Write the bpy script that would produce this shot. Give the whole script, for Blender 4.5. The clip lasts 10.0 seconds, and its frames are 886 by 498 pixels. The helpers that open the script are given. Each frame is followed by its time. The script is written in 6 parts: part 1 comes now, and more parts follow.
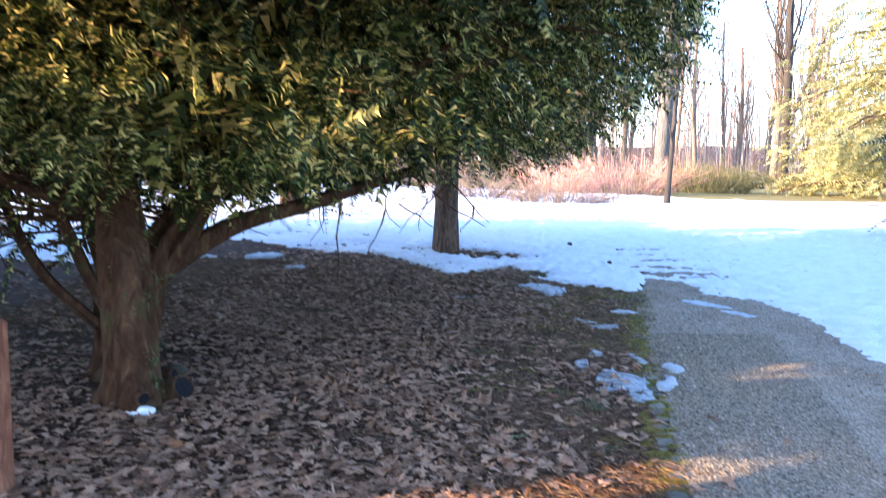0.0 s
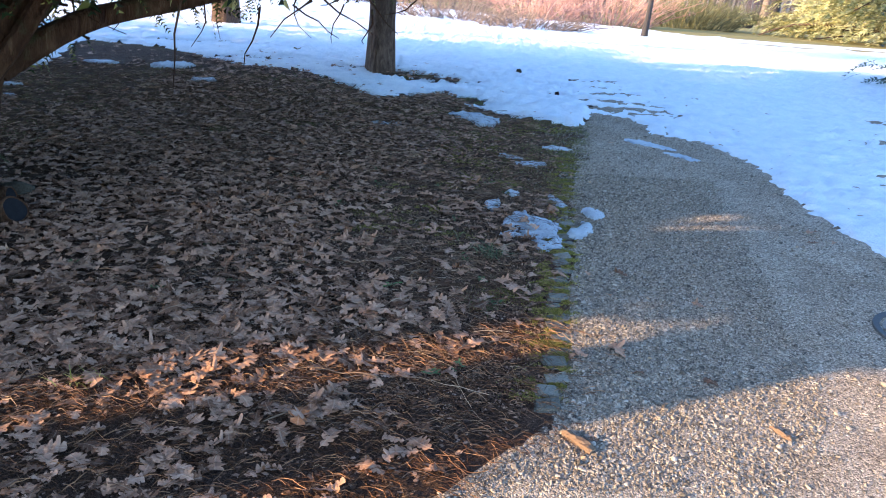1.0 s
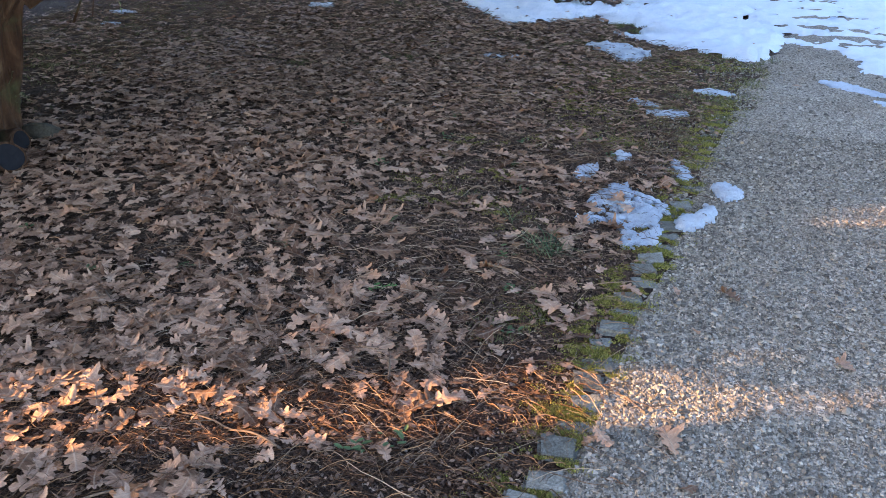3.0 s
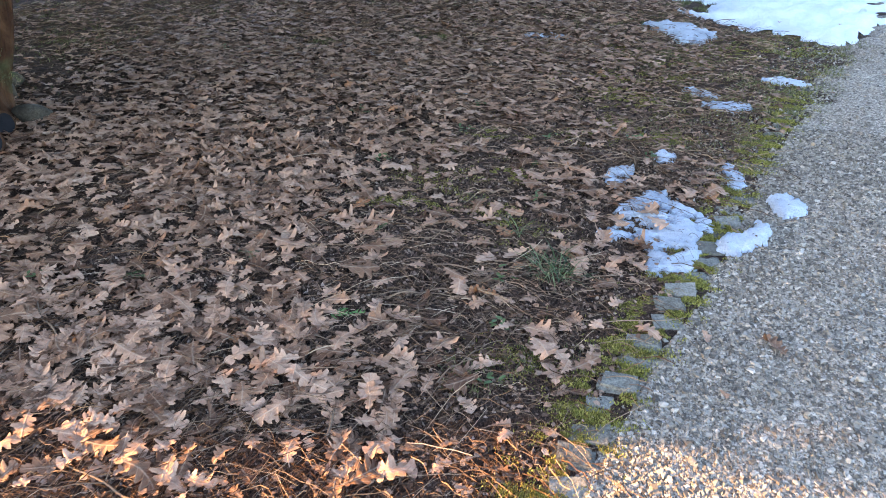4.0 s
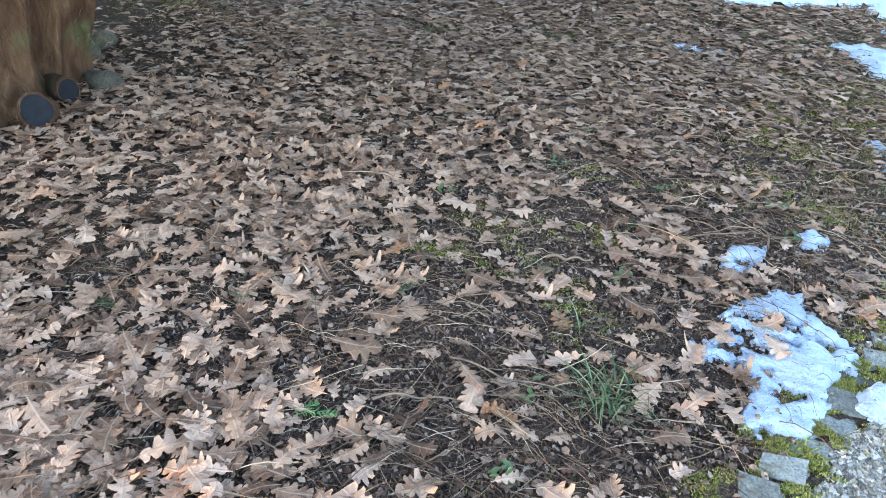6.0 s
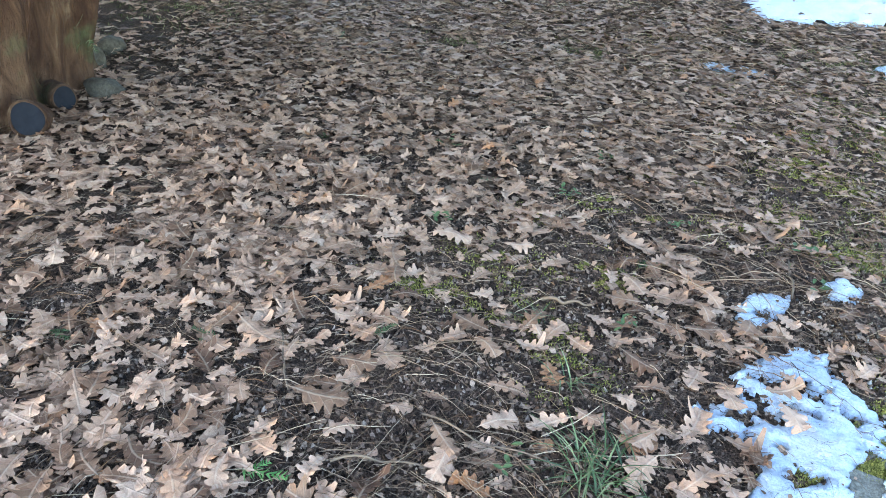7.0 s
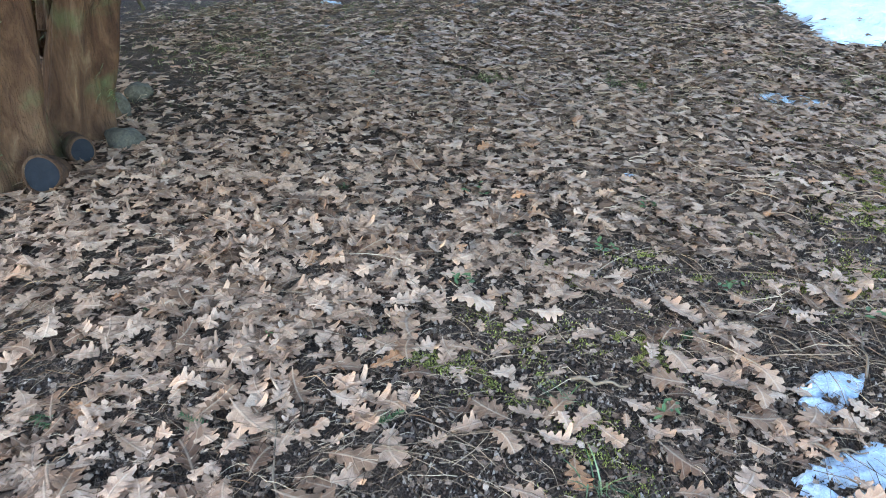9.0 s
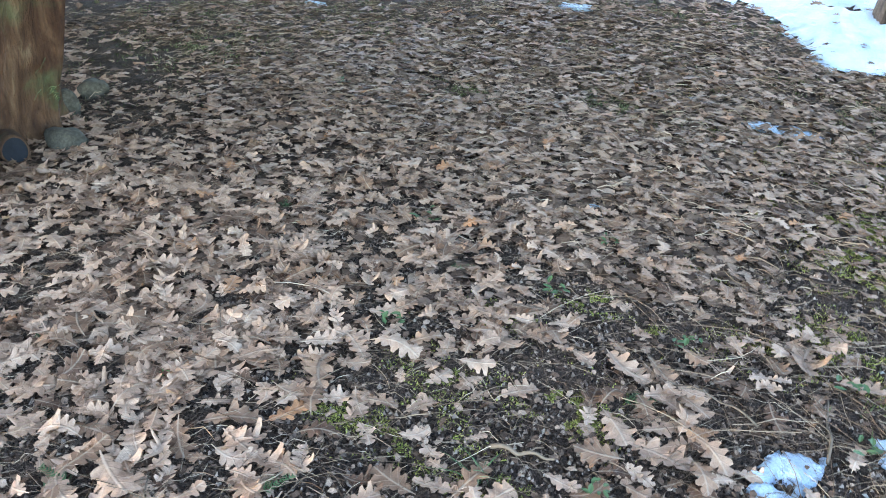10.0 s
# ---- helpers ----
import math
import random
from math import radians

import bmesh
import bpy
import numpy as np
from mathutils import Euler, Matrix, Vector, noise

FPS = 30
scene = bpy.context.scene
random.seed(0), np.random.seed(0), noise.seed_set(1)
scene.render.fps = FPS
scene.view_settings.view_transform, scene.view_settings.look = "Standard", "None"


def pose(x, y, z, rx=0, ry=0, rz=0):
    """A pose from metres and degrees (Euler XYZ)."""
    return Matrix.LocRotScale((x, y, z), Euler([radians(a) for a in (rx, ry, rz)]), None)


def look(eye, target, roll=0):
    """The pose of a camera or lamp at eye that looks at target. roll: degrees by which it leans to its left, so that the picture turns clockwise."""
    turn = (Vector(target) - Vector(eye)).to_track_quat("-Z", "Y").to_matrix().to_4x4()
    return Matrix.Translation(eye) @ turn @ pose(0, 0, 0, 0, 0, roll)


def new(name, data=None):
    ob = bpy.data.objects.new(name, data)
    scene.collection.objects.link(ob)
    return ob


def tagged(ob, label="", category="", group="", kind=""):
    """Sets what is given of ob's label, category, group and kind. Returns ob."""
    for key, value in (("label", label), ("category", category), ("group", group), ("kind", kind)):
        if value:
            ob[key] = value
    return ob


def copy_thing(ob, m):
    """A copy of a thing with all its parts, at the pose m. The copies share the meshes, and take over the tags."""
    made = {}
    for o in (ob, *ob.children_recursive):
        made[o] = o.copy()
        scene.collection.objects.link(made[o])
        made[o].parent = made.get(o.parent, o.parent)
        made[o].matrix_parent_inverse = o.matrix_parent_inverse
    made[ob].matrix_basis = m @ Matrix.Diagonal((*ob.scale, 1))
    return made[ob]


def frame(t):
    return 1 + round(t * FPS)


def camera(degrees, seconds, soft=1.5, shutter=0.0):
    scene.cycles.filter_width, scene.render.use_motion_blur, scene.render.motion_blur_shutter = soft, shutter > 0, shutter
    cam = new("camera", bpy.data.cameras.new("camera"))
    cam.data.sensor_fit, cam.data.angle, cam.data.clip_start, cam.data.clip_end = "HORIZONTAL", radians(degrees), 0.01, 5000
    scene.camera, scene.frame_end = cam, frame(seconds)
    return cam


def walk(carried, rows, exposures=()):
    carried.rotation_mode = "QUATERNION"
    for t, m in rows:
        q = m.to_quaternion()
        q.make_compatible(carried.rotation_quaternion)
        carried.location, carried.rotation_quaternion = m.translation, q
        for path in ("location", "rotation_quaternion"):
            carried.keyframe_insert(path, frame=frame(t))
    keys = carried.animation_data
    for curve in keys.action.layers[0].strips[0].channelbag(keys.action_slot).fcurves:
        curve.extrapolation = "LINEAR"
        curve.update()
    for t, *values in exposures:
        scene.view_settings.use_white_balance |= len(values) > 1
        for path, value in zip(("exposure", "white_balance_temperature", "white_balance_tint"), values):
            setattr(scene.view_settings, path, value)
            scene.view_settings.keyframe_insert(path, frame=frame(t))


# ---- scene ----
cam = camera(62.0, 10.0, soft=0.3, shutter=0.22)
SLOPE = 5.0  # the ground by the path rises by five degrees
PATH = [
    (0, (0.083, 0.124, 1.606), (0.065, 2.086, 1.217), 1.1),
    (0.3, (0.206, 0.267, 1.584), (0.271, 2.173, 0.98), 3.0),
    (0.5, (0.263, 0.409, 1.558), (0.433, 2.282, 0.875), 3.2),
    (0.6, (0.293, 0.461, 1.539), (0.483, 2.326, 0.84), 2.8),
    (0.7, (0.356, 0.516, 1.51), (0.532, 2.371, 0.784), 3.5),
    (1, (0.53, 0.681, 1.458), (0.599, 2.503, 0.636), 4.8),
    (1.5, (0.721, 0.923, 1.401), (0.671, 2.717, 0.518), 4.2),
    (2, (0.841, 1.254, 1.352), (0.686, 3.02, 0.427), 4.3),
    (2.2, (0.884, 1.345, 1.333), (0.667, 3.094, 0.388), 2.2),
    (3.3, (1.213, 1.791, 1.238), (0.682, 3.424, 0.213), 1.0),
    (3.5, (1.232, 1.861, 1.205), (0.682, 3.487, 0.178), 1.2),
    (4, (1.263, 2.136, 1.184), (0.61, 3.701, 0.123), -1.1),
    (4.5, (1.258, 2.331, 1.154), (0.514, 3.821, 0.047), 0.9),
    (5, (1.344, 2.523, 1.159), (0.38, 3.878, 0.049), 0.2),
    (5.5, (1.325, 2.655, 1.14), (0.347, 4.007, 0.036), -1.9),
    (5.7, (1.286, 2.702, 1.128), (0.32, 4.054, 0.015), -0.1),
    (6.8, (1.239, 2.957, 1.103), (0.211, 4.263, -0.01), 0.1),
    (7, (1.241, 2.989, 1.095), (0.177, 4.275, -0.007), 0.6),
    (7.5, (1.262, 3.044, 1.096), (0.126, 4.28, 0.009), -2.5),
    (8, (1.275, 3.068, 1.098), (0.114, 4.29, 0.022), -2.4),
    (8.5, (1.251, 3.103, 1.092), (0.065, 4.313, 0.03), -3.1),
    (9, (1.17, 3.216, 1.083), (-0.029, 4.425, 0.034), -2.8),
    (9.5, (1.144, 3.341, 1.083), (-0.018, 4.588, 0.036), -3.8),
    (10, (1.159, 3.486, 1.047), (-0.056, 4.684, 0.005), -0.4),
]
EXPOSURES = [(0, 3.92, 5200, 20), (0.6, 3.65, 5050, 15), (1.2, 3.43, 5080, 14), (2.2, 3.68, 5520, 18), (3.3, 4.24, 6080, 24), (4.5, 4.94, 6150, 20), (5.5, 5.26, 6100, 15), (7.0, 5.4, 6070, 14), (10, 5.52, 5930, 12)]
walk(cam, [(t, pose(0, 0, 0, SLOPE) @ look(eye, target, roll)) for t, eye, target, roll in PATH], EXPOSURES)

# ---- sky and sun ----
ELEVATION, BEARING = 12.0, -110.0  # low winter sun, behind and to the left
sky = bpy.data.worlds.new("sky")
scene.world = sky
sky.use_nodes = True
sky_tex = sky.node_tree.nodes.new("ShaderNodeTexSky")
sky_tex.sky_type, sky_tex.sun_disc = "NISHITA", False
sky_tex.sun_elevation, sky_tex.sun_rotation = radians(ELEVATION), radians(BEARING)
sky_tex.air_density, sky_tex.dust_density, sky_tex.ozone_density = 1.0, 0.6, 1.5
sky.node_tree.links.new(sky_tex.outputs[0], sky.node_tree.nodes["Background"].inputs[0])
sky.node_tree.nodes["Background"].inputs[1].default_value = 0.08
SUN = Vector((math.sin(radians(BEARING)) * math.cos(radians(ELEVATION)), math.cos(radians(BEARING)) * math.cos(radians(ELEVATION)), math.sin(radians(ELEVATION))))
sun = new("sun", bpy.data.lights.new("sun", "SUN"))
sun.data.energy, sun.data.angle, sun.data.color = 1.82, radians(0.45), (1.0, 0.61, 0.24)
sun.matrix_world = look(SUN * 60, (0, 0, 0))


# ---- materials ----
def material(name, rough=0.8, spec=0.3):
    m = bpy.data.materials.new(name)
    m.use_nodes = True
    b = m.node_tree.nodes["Principled BSDF"]
    b.inputs["Roughness"].default_value = rough
    b.inputs["Specular IOR Level"].default_value = spec
    return m, m.node_tree, b


def node(nt, kind, **values):
    n = nt.nodes.new(kind)
    for key, value in values.items():
        n.inputs[key.replace("_", " ")].default_value = value
    return n


def ramp(nt, source, stops):
    n = nt.nodes.new("ShaderNodeValToRGB")
    while len(n.color_ramp.elements) < len(stops):
        n.color_ramp.elements.new(0.5)
    for e, (p, c) in zip(n.color_ramp.elements, stops):
        e.position, e.color = p, (*c, 1)
    nt.links.new(source, n.inputs[0])
    return n.outputs[0]


def place(nt):
    return nt.nodes.new("ShaderNodeNewGeometry").outputs["Position"]


def grain(nt, scale, detail=6.0, rough=0.6, distort=0.0):
    n = node(nt, "ShaderNodeTexNoise", Scale=scale, Detail=detail, Roughness=rough, Distortion=distort)
    nt.links.new(place(nt), n.inputs["Vector"])
    return n.outputs["Fac"]


def blend(nt, fac, a, b, how="MIX"):
    n = nt.nodes.new("ShaderNodeMix")
    n.data_type, n.blend_type = "RGBA", how
    for socket, v in ((n.inputs["Factor"], fac), (n.inputs["A"], a), (n.inputs["B"], b)):
        if isinstance(v, bpy.types.NodeSocket):
            nt.links.new(v, socket)
        elif isinstance(v, tuple):
            socket.default_value = (*v, 1)
        else:
            socket.default_value = v
    return n.outputs["Result"]


def bump(nt, b, height, strength, distance=0.01):
    n = node(nt, "ShaderNodeBump", Strength=strength, Distance=distance)
    nt.links.new(height, n.inputs["Height"])
    nt.links.new(n.outputs[0], b.inputs["Normal"])


def soil_material():
    m, nt, b = material("dark_soil", 0.95, 0.15)
    fine = ramp(nt, grain(nt, 210, 10, 0.8), [(0.38, (0.012, 0.008, 0.006)), (0.48, (0.072, 0.043, 0.028)), (0.58, (0.17, 0.108, 0.074)), (0.7, (0.35, 0.245, 0.178))])
    wide = ramp(nt, grain(nt, 9, 6), [(0.35, (0.6, 0.58, 0.55)), (0.7, (1.0, 0.97, 0.93))])
    near = blend(nt, 0.7, fine, wide, "MULTIPLY")
    lawn = ramp(nt, grain(nt, 0.9, 8, 0.7), [(0.3, (0.2, 0.165, 0.07)), (0.55, (0.27, 0.24, 0.09)), (0.75, (0.36, 0.29, 0.16))])
    sep = nt.nodes.new("ShaderNodeSeparateXYZ")
    nt.links.new(place(nt), sep.inputs[0])
    span = node(nt, "ShaderNodeMapRange")
    span.inputs["From Min"].default_value, span.inputs["From Max"].default_value = 8.2, 10.5
    nt.links.new(sep.outputs["Y"], span.inputs["Value"])
    nt.links.new(blend(nt, span.outputs[0], near, lawn), b.inputs["Base Color"])
    bump(nt, b, grain(nt, 190, 9, 0.8), 1.0, 0.03)
    return m


def gravel_material():
    m, nt, b = material("gravel_bed", 0.9, 0.3)

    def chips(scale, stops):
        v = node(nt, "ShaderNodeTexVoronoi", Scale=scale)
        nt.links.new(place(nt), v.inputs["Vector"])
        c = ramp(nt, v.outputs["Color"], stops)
        # shade between stones painted in: colour darkens towards each cell's rim
        crevice_shade = ramp(nt, v.outputs["Distance"], [(0.42, (1, 1, 1)), (0.75, (0.42, 0.39, 0.35))])
        return blend(nt, 0.85, c, crevice_shade, "MULTIPLY"), v.outputs["Distance"]

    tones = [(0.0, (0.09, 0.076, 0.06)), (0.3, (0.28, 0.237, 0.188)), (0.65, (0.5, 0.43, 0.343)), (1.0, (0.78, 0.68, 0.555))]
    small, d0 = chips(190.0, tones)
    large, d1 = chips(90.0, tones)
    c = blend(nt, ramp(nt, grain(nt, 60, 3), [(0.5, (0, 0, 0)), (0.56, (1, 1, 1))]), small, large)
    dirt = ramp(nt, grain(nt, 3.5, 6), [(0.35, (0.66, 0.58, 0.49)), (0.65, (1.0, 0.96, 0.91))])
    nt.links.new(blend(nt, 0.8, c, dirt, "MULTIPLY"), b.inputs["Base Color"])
    n = nt.nodes.new("ShaderNodeMath")
    n.operation = "ADD"
    nt.links.new(d0, n.inputs[0])
    nt.links.new(d1, n.inputs[1])
    inv = node(nt, "ShaderNodeBump", Strength=0.9, Distance=0.008)
    inv.invert = True
    nt.links.new(n.outputs[0], inv.inputs["Height"])
    nt.links.new(inv.outputs[0], b.inputs["Normal"])
    return m


def piece_material(name, stops, rough=0.85, spec=0.3, island=True, scale=60.0, amount=0.5, rel=0.4, glow=0.0, fine=0.0):
    """Colour by piece, with grain on it; island: pieces joined in one mesh."""
    m, nt, b = material(name, rough, spec)
    if island:
        rnd = nt.nodes.new("ShaderNodeNewGeometry").outputs["Random Per Island"]
    else:
        rnd = nt.nodes.new("ShaderNodeObjectInfo").outputs["Random"]
    c = ramp(nt, rnd, stops)
    g = ramp(nt, grain(nt, scale, 5), [(0.3, (0.5, 0.5, 0.5)), (0.7, (1.0, 1.0, 1.0))])
    c = blend(nt, amount, c, g, "MULTIPLY")
    if fine:
        g = ramp(nt, grain(nt, scale * 4, 8, 0.8), [(0.38, (0.45, 0.42, 0.4)), (0.55, (1.0, 1.0, 1.0)), (0.7, (1.35, 1.33, 1.3))])
        c = blend(nt, fine, c, g, "MULTIPLY")
    nt.links.new(c, b.inputs["Base Color"])
    if rel:
        bump(nt, b, grain(nt, scale * 2, 5), rel, 0.004)
    if glow:
        tr = nt.nodes.new("ShaderNodeBsdfTranslucent")
        nt.links.new(c, tr.inputs["Color"])
        mix = nt.nodes.new("ShaderNodeMixShader")
        mix.inputs[0].default_value = glow
        out = nt.nodes["Material Output"]
        nt.links.new(b.outputs[0], mix.inputs[1])
        nt.links.new(tr.outputs[0], mix.inputs[2])
        nt.links.new(mix.outputs[0], out.inputs["Surface"])
    return m


def leaf_material(name, stops, island):
    """Dry leaf: a tone of its own for each leaf, blotches, and paler veins along its length."""
    m, nt, b = material(name, 0.7, 0.2)
    if island:
        rnd = nt.nodes.new("ShaderNodeNewGeometry").outputs["Random Per Island"]
    else:
        rnd = nt.nodes.new("ShaderNodeObjectInfo").outputs["Random"]
    c = ramp(nt, rnd, stops)
    g = ramp(nt, grain(nt, 55, 5), [(0.3, (0.58, 0.53, 0.5)), (0.62, (1.0, 1.0, 1.0))])
    c = blend(nt, 0.7, c, g, "MULTIPLY")
    g = ramp(nt, grain(nt, 420, 4, 0.7), [(0.36, (0.66, 0.63, 0.6)), (0.6, (1.0, 1.0, 1.0))])
    c = blend(nt, 0.55, c, g, "MULTIPLY")

    def sum_of(op, a, k):
        n = nt.nodes.new("ShaderNodeMath")
        n.operation = op
        for socket, v in zip(n.inputs, (a, k)):
            if isinstance(v, bpy.types.NodeSocket):
                nt.links.new(v, socket)
            else:
                socket.default_value = v
        return n.outputs[0]

    sep = nt.nodes.new("ShaderNodeSeparateXYZ")
    nt.links.new(nt.nodes.new("ShaderNodeUVMap").outputs[0], sep.inputs[0])
    off = sum_of("ABSOLUTE", sum_of("SUBTRACT", sep.outputs[1], 0.5), 0)
    rib = ramp(nt, off, [(0.0, (1, 1, 1)), (0.012, (0.8, 0.8, 0.8)), (0.03, (0, 0, 0))])
    side = sum_of("PINGPONG", sum_of("MULTIPLY", sum_of("SUBTRACT", sep.outputs[0], sum_of("MULTIPLY", off, 0.75)), 5.6), 0.5)
    vein = ramp(nt, side, [(0.0, (0.6, 0.6, 0.6)), (0.05, (0.25, 0.25, 0.25)), (0.12, (0, 0, 0))])
    lines = blend(nt, 1.0, rib, vein, "ADD")
    c = blend(nt, lines, c, blend(nt, 0.22, c, (0.6, 0.44, 0.3)))
    nt.links.new(c, b.inputs["Base Color"])
    high = sum_of("ADD", grain(nt, 170, 4), lines)
    bump(nt, b, high, 0.5, 0.0025)
    tr = nt.nodes.new("ShaderNodeBsdfTranslucent")
    nt.links.new(c, tr.inputs["Color"])
    mix = nt.nodes.new("ShaderNodeMixShader")
    mix.inputs[0].default_value = 0.06
    nt.links.new(b.outputs[0], mix.inputs[1])
    nt.links.new(tr.outputs[0], mix.inputs[2])
    nt.links.new(mix.outputs[0], nt.nodes["Material Output"].inputs["Surface"])
    return m


def bark_material(name, dark, mid, light, moss=0.0, along=9.0):
    m, nt, b = material(name, 0.9, 0.2)
    mp = node(nt, "ShaderNodeMapping")
    mp.inputs["Scale"].default_value = (30, 30, along)
    nt.links.new(place(nt), mp.inputs["Vector"])
    n = node(nt, "ShaderNodeTexNoise", Scale=1.0, Detail=8.0, Roughness=0.65, Distortion=0.6)
    nt.links.new(mp.outputs[0], n.inputs["Vector"])
    c = ramp(nt, n.outputs["Fac"], [(0.3, dark), (0.5, mid), (0.7, light)])
    if moss:
        green = ramp(nt, grain(nt, 6, 5), [(0.62 - 0.2 * moss, (0, 0, 0)), (0.72 - 0.2 * moss, (0.8, 0.8, 0.8))])
        c = blend(nt, green, c, (0.045, 0.07, 0.02))
    nt.links.new(c, b.inputs["Base Color"])
    bump(nt, b, n.outputs["Fac"], 0.8, 0.03)
    return m


def yew_bark_material():
    """Smooth sinewy red-brown bark with long fibres, flaking scales and green algae low down."""
    m, nt, b = material("yew_bark", 0.85, 0.2)

    def stretched(sx, sz, detail, distort):
        mp = node(nt, "ShaderNodeMapping")
        mp.inputs["Scale"].default_value = (sx, sx, sz)
        nt.links.new(place(nt), mp.inputs["Vector"])
        n = node(nt, "ShaderNodeTexNoise", Scale=1.0, Detail=detail, Roughness=0.6, Distortion=distort)
        nt.links.new(mp.outputs[0], n.inputs["Vector"])
        return n.outputs["Fac"]

    wide, fibre = stretched(14, 3.5, 7, 1.2), stretched(55, 14, 6, 1.1)
    c = ramp(nt, wide, [(0.28, (0.024, 0.009, 0.004)), (0.46, (0.056, 0.025, 0.011)), (0.6, (0.09, 0.046, 0.022)), (0.74, (0.15, 0.095, 0.052))])
    c = blend(nt, 0.35, c, ramp(nt, fibre, [(0.3, (0.4, 0.35, 0.3)), (0.52, (1, 1, 1))]), "MULTIPLY")
    algae = ramp(nt, grain(nt, 5.5, 5), [(0.55, (0, 0, 0)), (0.68, (0.55, 0.55, 0.55))])
    c = blend(nt, algae, c, (0.06, 0.075, 0.028))
    nt.links.new(c, b.inputs["Base Color"])
    n = nt.nodes.new("ShaderNodeMath")
    n.operation = "ADD"
    nt.links.new(fibre, n.inputs[0])
    nt.links.new(wide, n.inputs[1])
    bump(nt, b, n.outputs[0], 0.9, 0.03)
    return m


def snow_material(name, low, high, fine):
    m, nt, b = material(name, 0.6, 0.35)
    c = ramp(nt, grain(nt, 9, 6), [(0.3, low), (0.6, high)])
    g = ramp(nt, grain(nt, 240, 6, 0.8), [(0.36, (0.62, 0.66, 0.7)), (0.52, (1.0, 1.0, 1.0))])
    c = blend(nt, fine, c, g, "MULTIPLY")
    nt.links.new(c, b.inputs["Base Color"])
    b.inputs["Subsurface Weight"].default_value = 0.15
    b.inputs["Subsurface Radius"].default_value = (0.02, 0.025, 0.03)
    n = nt.nodes.new("ShaderNodeMath")
    n.operation = "ADD"
    nt.links.new(grain(nt, 70, 6, 0.7), n.inputs[0])
    nt.links.new(grain(nt, 9, 4), n.inputs[1])
    bump(nt, b, n.outputs[0], 0.9, 0.035)
    return m


LEAF = [(0.0, (0.09, 0.043, 0.023)), (0.18, (0.2, 0.105, 0.058)), (0.4, (0.335, 0.189, 0.113)), (0.75, (0.425, 0.25, 0.155)), (0.975, (0.49, 0.305, 0.197)), (0.988, (0.41, 0.2, 0.1)), (1.0, (0.34, 0.145, 0.06))]
PEBBLE = [(0.0, (0.07, 0.058, 0.045)), (0.25, (0.155, 0.125, 0.092)), (0.6, (0.27, 0.224, 0.17)), (0.9, (0.39, 0.332, 0.258)), (0.97, (0.5, 0.436, 0.352)), (1.0, (0.42, 0.29, 0.17))]
M_SOIL, M_GRAVEL = soil_material(), gravel_material()
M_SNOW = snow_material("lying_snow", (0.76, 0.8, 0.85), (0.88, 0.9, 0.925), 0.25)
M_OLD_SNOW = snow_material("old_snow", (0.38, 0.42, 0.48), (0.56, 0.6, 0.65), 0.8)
M_LEAF = leaf_material("oak_leaf_litter", LEAF, True)
M_LEAF_ONE = leaf_material("oak_leaf", LEAF, False)
M_PEBBLE = piece_material("pebbles", PEBBLE, 0.85, 0.25, True, 160, 0.4, 0.3, 0.0, 0.5)
M_PEBBLE_ONE = piece_material("pebble", PEBBLE, 0.8, 0.35, False, 160, 0.4, 0.3)
M_STRAW = piece_material("straw", [(0.0, (0.05, 0.03, 0.019)), (0.5, (0.14, 0.088, 0.056)), (0.85, (0.25, 0.168, 0.108)), (1.0, (0.42, 0.305, 0.205))], 0.85, 0.08, True, 50, 0.3, 0)
M_NEEDLE = piece_material("dead_needles", [(0.0, (0.03, 0.016, 0.009)), (0.6, (0.13, 0.065, 0.033)), (1.0, (0.36, 0.2, 0.1))], 0.9, 0.06, True, 50, 0.3, 0)
M_SHRED = piece_material("leaf_shreds", [(0.0, (0.05, 0.028, 0.017)), (0.5, (0.16, 0.092, 0.057)), (0.85, (0.34, 0.21, 0.136)), (1.0, (0.46, 0.3, 0.2))], 0.9, 0.08, True, 120, 0.6, 0.6, 0.0, 0.6)
M_TWIG = piece_material("dry_twig", [(0.0, (0.07, 0.045, 0.03)), (1.0, (0.23, 0.155, 0.1))], 0.9, 0.1, True, 90, 0.5, 0.4)
M_CLOD = piece_material("soil_crumbs", [(0.0, (0.014, 0.009, 0.007)), (0.4, (0.06, 0.039, 0.027)), (0.8, (0.19, 0.125, 0.088)), (1.0, (0.4, 0.29, 0.215))], 0.95, 0.08, True, 120, 0.5, 0.5, 0.0, 0.6)
M_MOSS = piece_material("moss", [(0.0, (0.085, 0.08, 0.018)), (0.5, (0.22, 0.2, 0.042)), (1.0, (0.42, 0.36, 0.1))], 0.9, 0.1, True, 60, 0.3, 0, 0.2)
M_TURF = piece_material("thin_turf", [(0.0, (0.06, 0.065, 0.022)), (0.5, (0.13, 0.135, 0.042)), (1.0, (0.3, 0.25, 0.13))], 0.85, 0.2, True, 60, 0.3, 0, 0.2)
M_GRASS = piece_material("grass_blade", [(0.0, (0.026, 0.048, 0.014)), (0.6, (0.065, 0.1, 0.028)), (1.0, (0.2, 0.21, 0.09))], 0.55, 0.4, True, 30, 0.3, 0, 0.2)
M_SPRIG = piece_material("fir_sprig", [(0.0, (0.06, 0.15, 0.04)), (1.0, (0.16, 0.3, 0.08))], 0.6, 0.3, True, 40, 0.3, 0, 0.2)
M_WEED = piece_material("weed_leaf", [(0.0, (0.04, 0.065, 0.022)), (1.0, (0.11, 0.15, 0.055))], 0.6, 0.3, True, 40, 0.3, 0, 0.2)
